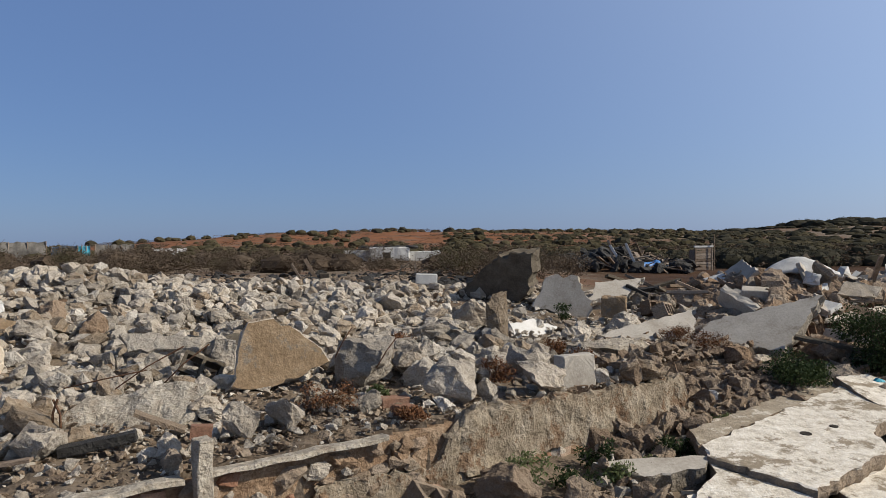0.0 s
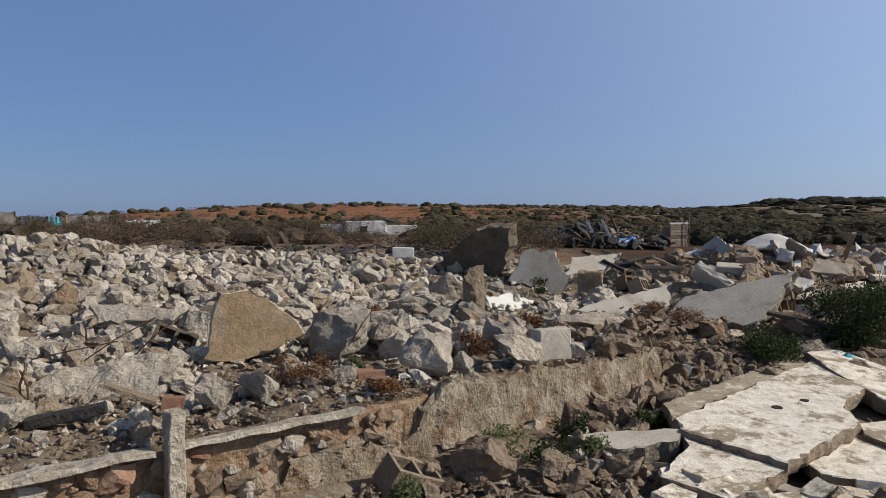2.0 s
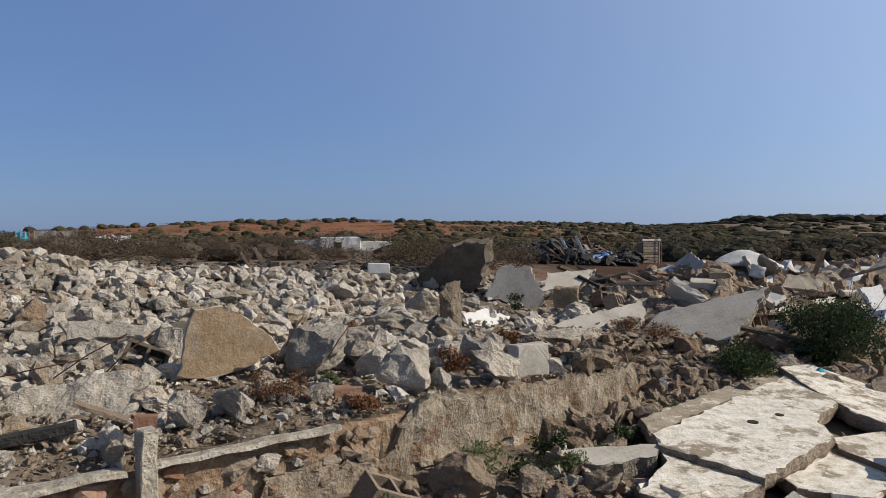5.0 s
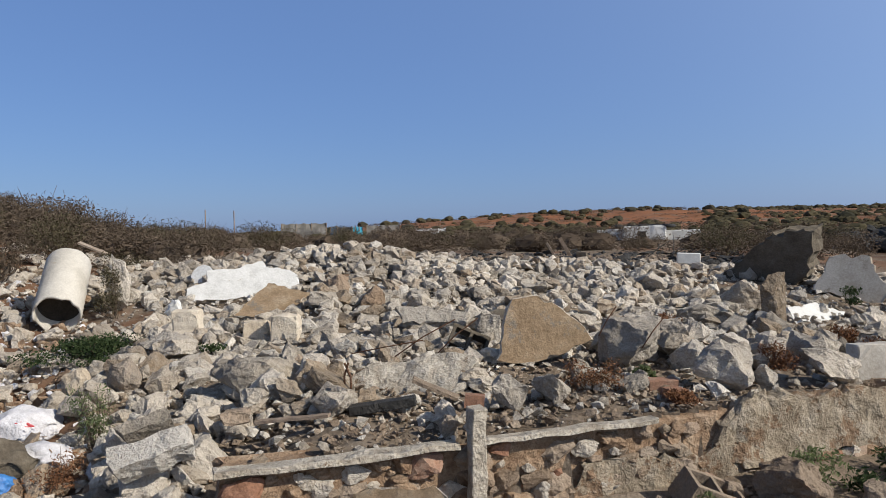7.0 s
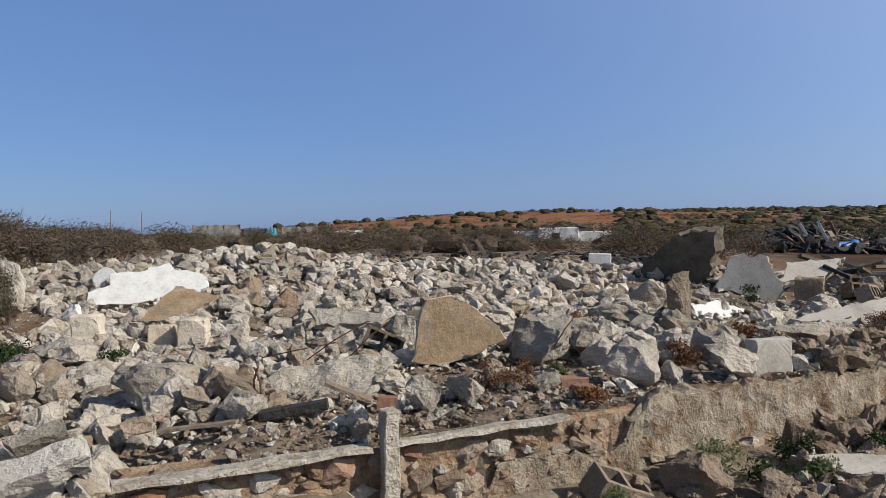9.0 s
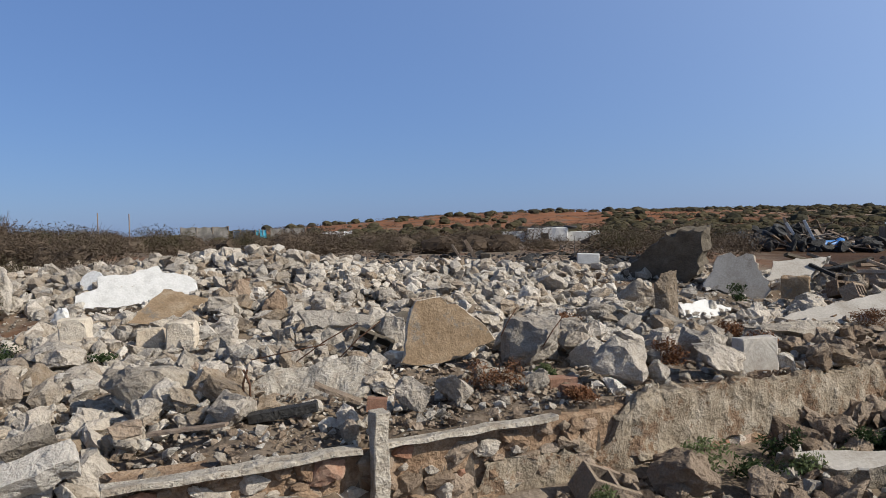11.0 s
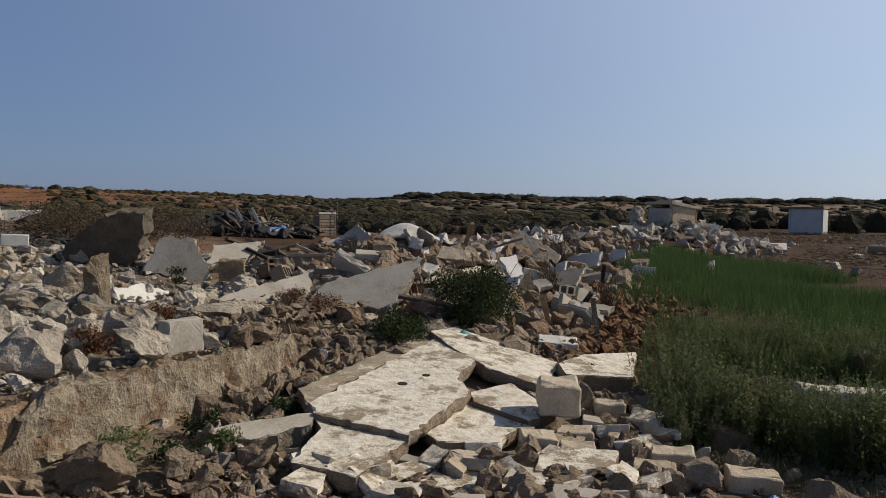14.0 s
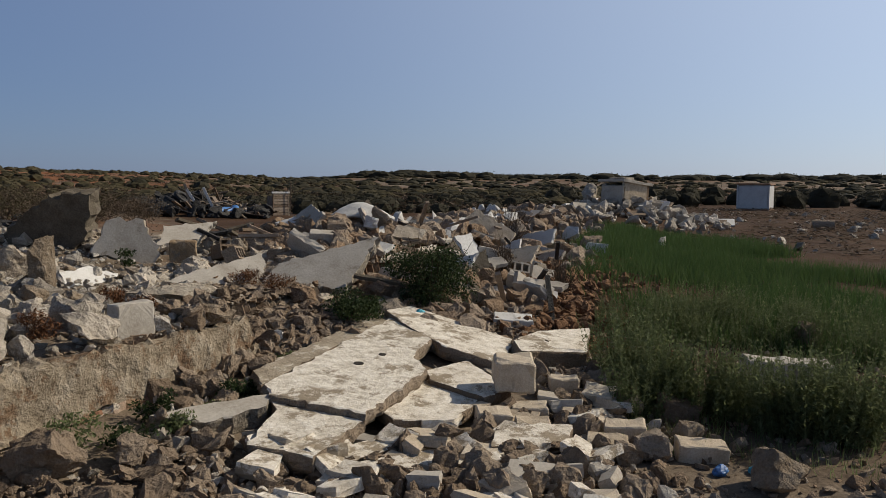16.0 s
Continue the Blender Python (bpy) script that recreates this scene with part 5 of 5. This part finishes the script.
# ---- far things ----
# huts of poles and tarpaulin
def hut(az0, az1, r, h, cloth, label, sag=.1):
    a, b = polar(az0, r), polar(az1, r)
    w = (b - a).length
    c = (a + b) / 2
    root = thing("shelter", None, None, pose(c.x, c.y, land1(c.x, c.y), 0, 0, (az0 + az1) / 2), label, "shelter")
    for k in range(4):
        x = -w / 2 + w * k / 3
        part("pole", rod_bm([(x, 0, -.1), (x + .03, 0, h)], .035, 6), WOOD, root)
    sheet = bmesh.new()
    g = [[sheet.verts.new((-w / 2 + w * i / 14, [-.06, -.05, .1, 1.4, 2.2, 2.25][j], [.05, h * .6, h, h * 1.02, h * .9, .05][j] - sag * abs(math.sin(i * .9)) * (j in (1, 2, 3)) + .05 * noise.noise(Vector((i * .6, j, az0))))) for j in range(6)] for i in range(15)]
    for i in range(14):
        for j in range(5):
            sheet.faces.new((g[i][j], g[i + 1][j], g[i + 1][j + 1], g[i][j + 1]))
    part("tarpaulin", sheet, cloth, root)
    return root


hut(33.2, 29.9, 62, 1.5, TARP, "low shelter of poles under a grey tarpaulin")
hut(29.6, 28.0, 63, 1.15, NAVY, "low shelter covered with dark blue plastic")
hut(28.0, 27.2, 61, 1.15, TEAL, "low shelter under a turquoise tarpaulin")
hut(26.9, 24.4, 62, 1.25, TARP, "low shelter of poles under a torn tarpaulin")
hut(23.2, 20.9, 66, .95, PAINTW, "low white tarpaulin shelter in the scrub")
for az, h in ((38.6, 1.9), (36.6, 1.9)):
    p = polar(az, 45)
    thing("pole", rod_bm([(0, 0, -.1), (.02, 0, h)], .03, 6), WOOD, pose(p.x, p.y, land1(p.x, p.y)), "thin upright wooden pole in the scrub", "pole")
# low whitewashed ruin with tyres on it
a, b = polar(9.4, 52), polar(2.6, 50)
c, w = (a + b) / 2, (b - a).length
ruin0 = thing("low_ruin", None, None, pose(c.x, c.y, land1(c.x, c.y), 0, 0, 6), "low whitewashed ruin with a dark panel for the shade in an opening and tyres on its roof", "ruin")
part("wall", moved(block_bm((w * .42, 1.2, .95), 81, .05, .12), pose(-w * .02, 0, .1)), WHITE, ruin0)
part("wall", moved(block_bm((w * .45, .4, .62), 82, .05, .12), pose(w * .3, .3, .1)), WHITE, ruin0)
part("wall", moved(block_bm((w * .3, .4, .75), 83, .05, .12), pose(-w * .35, .3, .1)), WHITE, ruin0)
# wall stays solid; a near-black panel stands for the opening's shade
part("opening", moved(block_bm((.5, .06, .45), 84, .01, .2), pose(-.3, -.6, .25)), SHADEIN, ruin0, "dark panel for the shade in an opening")


def tyre_bm(R=.3, r=.1):
    bm = bmesh.new()
    rings = []
    for i in range(20):
        a = i * 2 * math.pi / 20
        rings.append([bm.verts.new(((R + r * math.cos(k * 2 * math.pi / 8)) * math.cos(a), (R + r * math.cos(k * 2 * math.pi / 8)) * math.sin(a), r * .9 * math.sin(k * 2 * math.pi / 8))) for k in range(8)])
    for i in range(20):
        for k in range(8):
            bm.faces.new((rings[i][k], rings[(i + 1) % 20][k], rings[(i + 1) % 20][(k + 1) % 8], rings[i][(k + 1) % 8]))
    return bm


for k in range(5):
    thing("tyre", tyre_bm(.32, .11), RUBBER, pose(c.x - 1.6 + k * .75, c.y - .1 + .1 * (k % 2), land1(c.x, c.y) + 1.04, 0, 4, 0), "old black tyre lying on the ruin", "tyre", "tyres on the ruin")

# burnt ground: ash, chips and charred sticks
def burnt(x, y):
    r, az = np.hypot(x, y), np.degrees(np.arctan2(-x, y))
    return ((az > 3) & (az < 21)) * np.clip((26 - r) / 4, 0, 1) * np.clip((r - 15) / 1, 0, 1)


scatter("ash_litter", spots_for(3500, (2, 22, 15, 26), .09, 51, burnt), SMALL, GREYST, "grey ash and chips on burnt ground", 52, .5)
scatter("charred_litter", spots_for(1500, (-3, 22, 15, 28), .13, 53, lambda x, y: np.maximum(burnt(x, y), .5)), SMALL, CHAR, "charred black scraps on burnt ground", 54, .4)
rs = random.Random(9)
for k in range(26):
    az, r = rs.uniform(-1, 7), rs.uniform(24, 29)
    p = polar(az, r)
    z = land1(p.x, p.y)
    L = rs.uniform(.5, 1.3)
    a = rs.uniform(0, 6.28)
    thing("branch", rod_bm([(0, 0, 0), (math.cos(a) * L * .5, math.sin(a) * L * .5, L * rs.uniform(.15, .4)), (math.cos(a) * L, math.sin(a) * L, L * rs.uniform(.1, .6))], .022, 5, .4), CHAR if k % 3 else TWIG, pose(p.x, p.y, z), "charred branch thrown on the burnt ground", "branch", "charred branches")

# the dump on the plain: boards, tyres, bags, a crate
for k in range(80):
    az, r = rs.uniform(-15.8, -7.0), rs.uniform(40, 45)
    p = polar(az, r)
    L = rs.uniform(.8, 2.4)
    thing("plank", block_bm((L, rs.uniform(.06, .2), .05), 300 + k, .006, .4), [WOOD, WOOD, CHAR, GREYST, WOOD][k % 5], pose(p.x, p.y, land1(p.x, p.y) + rs.uniform(.05, .45), rs.uniform(-15, 15), rs.gauss(0, 17), rs.uniform(0, 180)), "weathered board thrown on the dump", "plank", "boards on the dump")
for k, (az, dz) in enumerate([(-9.4, .35), (-8.8, .2), (-10.0, .5), (-9.7, .15)]):
    p = polar(az, 42)
    thing("tyre", tyre_bm(.34, .13), RUBBER, pose(p.x, p.y, land1(p.x, p.y) + dz, 18 + 12 * k, 14, 30), "old black tyre on the dump", "tyre", "tyres on the dump")
for k, az in enumerate([-12.7, -13.1, -13.5, -13.9, -13.3]):
    p = polar(az, 41 + .3 * (k % 2))
    boulder(p.x, p.y, .5, .4, PLBLUE, "tied blue plastic bag on the dump", 100 + k)
for k, az in enumerate([-14.2, -14.6, -13.7]):
    p = polar(az, 41.6)
    boulder(p.x, p.y, .5, .4, SACKW, "white plastic bag on the dump", 110 + k)
for k, (az, lean, L, mt) in enumerate([(-10.7, -14, 1.5, WOOD), (-11.3, -30, 1.4, PAINTW), (-12.3, -24, 1.5, PAINTW), (-9.6, 66, 1.3, WOOD)]):
    p = polar(az, 41)
    thing("post", block_bm((.14, .1, L), 340 + k, .008, .3), mt, pose(p.x, p.y, land1(p.x, p.y), 5, lean, -10), "leaning wooden post in the dump", "post", "posts in the dump")
p = polar(-16.7, 44)
scatter("dump_litter", spots_for(700, (-16, -6.5, 39.5, 46), .3, 181, lambda x, y: np.ones_like(x) * .7), ROCKS, CHAR, "dark scrap heaped on the dump", 182, 1.0, .0)
crate = thing("crate", None, None, pose(p.x, p.y, land1(p.x, p.y), 0, 0, 14), "tall crate of brown boards on the plain", "crate")
for k in range(8):
    part("slat", moved(block_bm((.95, .03, .13), 350 + k, .006, .4), pose(0, -.3, .05 + k * .155)), WOOD, crate)
for x in (-.5, .5):
    part("corner_post", moved(block_bm((.07, .07, 1.5), 360, .006, .4), pose(x, -.3, 0)), WOOD, crate)
    part("side_board", moved(block_bm((.03, .6, 1.1), 361, .006, .4), pose(x, .02, .05)), WOOD, crate)
part("top_rail", moved(block_bm((1.15, .06, .1), 362, .006, .4), pose(0, -.32, 1.28)), PAINTW, crate)
thing("pole", rod_bm([(0, 0, 0), (.04, 0, 2.0)], .025, 6), WOOD, pose(p.x + .62, p.y - .3, land1(p.x, p.y)), "thin pole standing beside the crate", "pole")

# the wrecked hut and its rubble
def wreck(x, y):
    r, az = np.hypot(x, y), np.degrees(np.arctan2(-x, y))
    return np.exp(-((az + 42.8) / 5.2) ** 2 - ((r - 36.5) / 3.6) ** 2)


scatter("wreck_rubble", spots_for(3200, (-50, -33, 29, 43), .24, 61, wreck), ROCKS, PALE, "grey rubble round the wrecked hut", 62, 1.2, .02)
def strewn(x, y):
    r, az = np.hypot(x, y), np.degrees(np.arctan2(-x, y))
    return np.clip((az + 41.5) / 3, 0, 1) * np.clip((-18 - az) / 6, .12, 1) * np.where(r < 24, 1, .7)


scatter("strewn_rubble", spots_for(3600, (-43, -16, 14.5, 34), .19, 63, strewn), ROCKS, REDST, "brown and grey rubble strewn towards the wrecked hut", 64, 1.2, .0)
scatter("strewn_plaster", spots_for(500, (-43, -16, 14.5, 36), .22, 163, strewn), SMALL, WHITE, "white plaster scraps strewn towards the wrecked hut", 164, 1.2, .0)
for k in range(60):
    az, r = rs.uniform(-41, -21), rs.uniform(15, 33)
    p = polar(az, r)
    w = rs.uniform(.15, .5)
    outl = [(-w, -w * .4), (w * rs.uniform(.6, 1), -w * .5), (w, w * .4), (-w * rs.uniform(.4, .9), w * .5)]
    thing("plaster_fragment", plate_bm(outl, .1, 700 + k, .03, step=.2), [CONC, GREYST, REDST, WHITE, PALE][k % 5], facing(p + Vector((0, 0, land1(p.x, p.y) + .15)), rs.uniform(90, 270), rs.uniform(15, 80)), "fallen wall fragment strewn over the plain", "wall fragment", "fallen fragments on the plain")
scatter("plain_stones", spots_for(420, (-66, -45, 22, 62), .16, 65, lambda x, y: np.ones_like(x) * .8), SMALL, PALE, "scattered stones on the red plain", 66, 1)
for k in range(30):
    az, r = rs.gauss(-43.5, 2.8), rs.uniform(33.5, 38.5)
    p = polar(az, r)
    w = rs.uniform(.3, .8)
    outl = [(-w, -w * .4), (w * rs.uniform(.6, 1), -w * .5), (w, w * .4), (-w * rs.uniform(.4, .9), w * .5)]
    thing("plaster_fragment", plate_bm(outl, .12, 400 + k, .03, step=.3), [WHITE, CONC, GREYST, PAINTW, GREYST][k % 5], facing(p + Vector((0, 0, land1(p.x, p.y) + .2)), rs.uniform(110, 250), rs.uniform(25, 80)), "fallen wall fragment by the wrecked hut", "wall fragment", "fallen fragments of the hut")
p = polar(-42.6, 36.8)
zb = land1(p.x, p.y) - .2
hutw = thing("wrecked_hut", None, None, pose(p.x, p.y, zb, 0, 3, 6), "wrecked white-plastered hut with a broken flat roof", "hut")
part("front_wall", moved(block_bm((1.5, .2, 1.15), 91, .03, .2), pose(-.25, -.6, 0)), BLOCKM, hutw)
part("side_wall", moved(block_bm((.2, 1.3, 1.1), 92, .03, .2), pose(.6, 0, 0)), REDST, hutw)
part("back_wall", moved(block_bm((1.6, .2, 1.1), 93, .03, .2), pose(-.2, .6, 0)), CONC, hutw)
part("side_wall", moved(block_bm((.2, 1.3, 1.0), 94, .03, .2), pose(-1.0, 0, 0)), CONC, hutw)
part("roof", moved(block_bm((2.0, 1.6, .13), 95, .03, .2), pose(-.2, 0, 1.12, 0, 3, 0)), CONC, hutw)
part("roof_piece", moved(block_bm((1.0, .8, .14), 96, .03, .2), pose(-.35, .1, 1.28, 0, -4, 20)), PALE, hutw)
# no gap in the side wall: the doorway's shade is a near-black panel
part("doorway", moved(block_bm((.06, .5, .7), 97, .01, .2), pose(.72, -.1, .2)), SHADEIN, hutw, "dark panel for the shade in a doorway")
p = polar(-39.9, 37)
boulder(p.x, p.y, .9, 1.0, STONE, "upright lump beside the wrecked hut", 120, .3)

# site cabin
p = polar(-51.1, 64)
cab = thing("cabin", None, None, pose(p.x, p.y, land1(p.x, p.y) - .02, 0, 0, -62), "small white site cabin with a rusty roof edge", "cabin")
part("body", moved(block_bm((2.35, 2.2, 1.95), 98, .004, 1.5), pose(0, 1.1, .05)), PAINTW, cab)
part("roof_edge", moved(block_bm((2.5, 2.34, .13), 99, .004, 1.5), pose(0, 1.1, 1.98)), ROOFR, cab)
part("base", moved(block_bm((2.42, 2.26, .1), 100, .004, 1.5), pose(0, 1.1, 0)), ROOFR, cab)
for x in (-1.16, 1.16):
    part("corner_post", moved(block_bm((.1, .1, 1.95), 101, .004, 1), pose(x, 0, .05)), PAINTW, cab)
p = polar(-55.6, 39)
dr = bmesh.new()
bmesh.ops.create_cone(dr, cap_ends=True, segments=24, radius1=.22, radius2=.22, depth=.95)
bmesh.ops.bevel(dr, geom=[e for e in dr.edges if len(e.link_faces) == 2 and e.calc_face_angle() > 1], offset=.02, segments=2, affect="EDGES")
thing("drum", dr, GREYST, pose(p.x, p.y, land1(p.x, p.y) + .2, 0, 90, -55), "grey concrete drum lying on the red plain", "drum")

# ---- litter on the slope ----
def sack(x, y, w, h, material, label, spin=0, tip=0, lift=0.0):
    bm = bmesh.new()
    bmesh.ops.create_icosphere(bm, subdivisions=4, radius=1)
    for v in bm.verts:
        c = v.co.copy()
        k = (abs(c.x) ** 3 + abs(c.y) ** 3) ** (1 / 3)
        v.co = Vector((c.x * w, c.y * w * .62, max(c.z, -.5) * h * (1 - .35 * k)))
        v.co += Vector(noise.noise_vector(c * 2.2 + Vector((x, y, 0)))) * w * .16 + Vector(noise.noise_vector(c * 6)) * w * .05
    for f in bm.faces:
        f.smooth = True
    return thing("sack", bm, material, pose(x, y, land1(x, y) + h * .5 + lift, tip, 0, spin), label, "sack", "litter on the slope")


s1 = sack(-5.45, 4.35, .33, .2, SACKW, "crumpled white plastic sack with a red print", 40, 15)
pr = bmesh.new()
bmesh.ops.create_icosphere(pr, subdivisions=3, radius=1)
for v in pr.verts:
    c = v.co.copy()
    k = (abs(c.x) ** 3 + abs(c.y) ** 3) ** (1 / 3)
    v.co = Vector((c.x * .11, c.y * .07 - .1, c.z * .06 + .075)) + Vector(noise.noise_vector(c * 3)) * .02
part("print", pr, SACKR, s1, "red printed patch")
sack(-4.85, 4.0, .25, .13, SACKW, "torn white plastic sheet", 10, 5)
sack(-4.75, 3.55, .13, .1, PLBLUE, "blue plastic bag half under rubble", 60)
sack(-5.0, 3.7, .3, .2, DARKC, "brown cloth sack on the slope", 20)
sack(-5.2, 3.3, .25, .16, SACKW, "white plastic bag on the slope", 0)
sack(-3.75, 3.25, .32, .18, GREYST, "dusty grey-blue plastic sack below the beam", 10)
sack(4.30, 3.58, .07, .05, PLBLUE, "crumpled scrap of blue plastic", 10)
sack(4.52, 3.48, .06, .04, TEAL, "crumpled scrap of turquoise plastic", 50)
sack(4.1, 7.75, .09, .06, TEAL, "turquoise plastic bag under the bush", 20, 0, .12)

# scraps over the slope by the pipe
def slope_litter(x, y):
    r, az = np.hypot(x, y), np.degrees(np.arctan2(-x, y))
    return ((az > 47) & (az < 64)) * np.clip((15 - r) / 4, 0, 1)


scatter("litter_scraps", spots_for(1500, (46, 64, 5, 15), .07, 201, slope_litter), SMALL, SACKW, "pale scraps of plastic and paper on the slope", 202, .8)
scatter("earth_clods", spots_for(2600, (44, 64, 5, 17), .09, 203, slope_litter), SMALL, EARTH, "brown clods and twigs on the slope", 204, .8)
rs = random.Random(17)
for k in range(16):
    p = polar(rs.uniform(-16.5, -10), rs.uniform(11.8, 13.6))
    thing("timber", block_bm((rs.uniform(.4, .9), .09, .05), 800 + k, .006, .2), [CHAR, WOOD, DARKC, WOOD][k % 4], pose(p.x, p.y, land1(p.x, p.y) + rs.uniform(.12, .3), rs.uniform(-20, 20), rs.uniform(-25, 25), rs.uniform(-40, 40)), "dark broken timber wedged between the slabs", "timber", "timbers between the slabs")
# grey sheet caught in the scrub, pale board and twigs beside the pipe
p = polar(46.4, 14.5)
thing("board", block_bm((.5, .12, .03), 850, .006, .1), WOOD, pose(p.x, p.y, land1(p.x, p.y) + .3, 10, 25, 30), "pale board lying in the scrub", "board")
p = polar(45.3, 10.9)
put(shrub("bush", 333, .5, .75, 1500, .016, SCRUB, "olive twiggy bush beside the cement pipe", "bush", 9, .35, 20, .004), p.x, p.y)
p = polar(39.4, 11.6)
thing("dish", plate_bm([(.17 * math.cos(a * .5236), .17 * math.sin(a * .5236)) for a in range(12)], .03, 860, .006), PAINTW, facing(Vector((p.x, p.y, land1(p.x, p.y) + .2)), -165, 20), "small round white dish lying on the rubble", "dish")

# white-faced and dark slabs on the broken heap
slab("plaster_chunk", (4.66, 11.00, 1.03), -150, 60, [(-0.71, -0.03), (-0.28, 0.04), (0.45, 0.09), (0.6, -0.01), (-0.07, -0.08)], 0.08, WHITE, "flat white-faced slab on the heap", 109)
slab("plaster_chunk", (5.68, 10.99, 0.91), -140, 62, [(-1.32, -0.01), (-0.11, 0.09), (1.06, 0.07), (0.85, -0.05), (-0.48, -0.1)], 0.08, WHITE, "long white-faced slab beside the bush", 110)
slab("plaster_chunk", (5.32, 11.38, 1.24), -160, 35, [(-0.26, -0.03), (-0.08, 0.07), (0.19, 0.08), (0.18, -0.03), (-0.03, -0.09)], 0.12, WHITE, "rounded white plaster piece below the sheet", 111)
slab("concrete_chunk", (3.63, 10.90, 0.99), 170, 35, [(-0.45, -0.16), (0.12, 0.1), (0.25, 0.22), (0.24, 0.02), (-0.16, -0.18)], 0.14, DARKC, "dark tilted concrete slab between the others", 109)
slab("plaster_chunk", (6.30, 10.38, 1.04), -175, 35, [(-0.2, 0.16), (0.14, 0.22), (0.16, -0.16), (-0.1, -0.23)], 0.06, PAINTW, "pale bluish panel leaning on the heap", 112)
slab("plaster_chunk", (5.74, 11.43, 1.15), -150, 55, [(-0.28, 0.04), (0.35, 0.11), (0.23, -0.07), (-0.3, -0.08)], 0.1, CONC, "small flat grey slab on the heap", 113)

# blue barrels on the dump
for k, (az, r) in enumerate(((-12.9, 40.3), (-13.6, 40.6))):
    p = polar(az, r)
    bar = bmesh.new()
    bmesh.ops.create_cone(bar, cap_ends=True, segments=20, radius1=.24, radius2=.24, depth=.8)
    bmesh.ops.bevel(bar, geom=[e for e in bar.edges if len(e.link_faces) == 2 and e.calc_face_angle() > 1], offset=.03, segments=2, affect="EDGES")
    thing("barrel", bar, PLBLUE, pose(p.x, p.y, land1(p.x, p.y) + .26, 0, 90 - 20 * k, 30 + 40 * k), "blue plastic barrel lying on the dump", "barrel", "barrels on the dump")
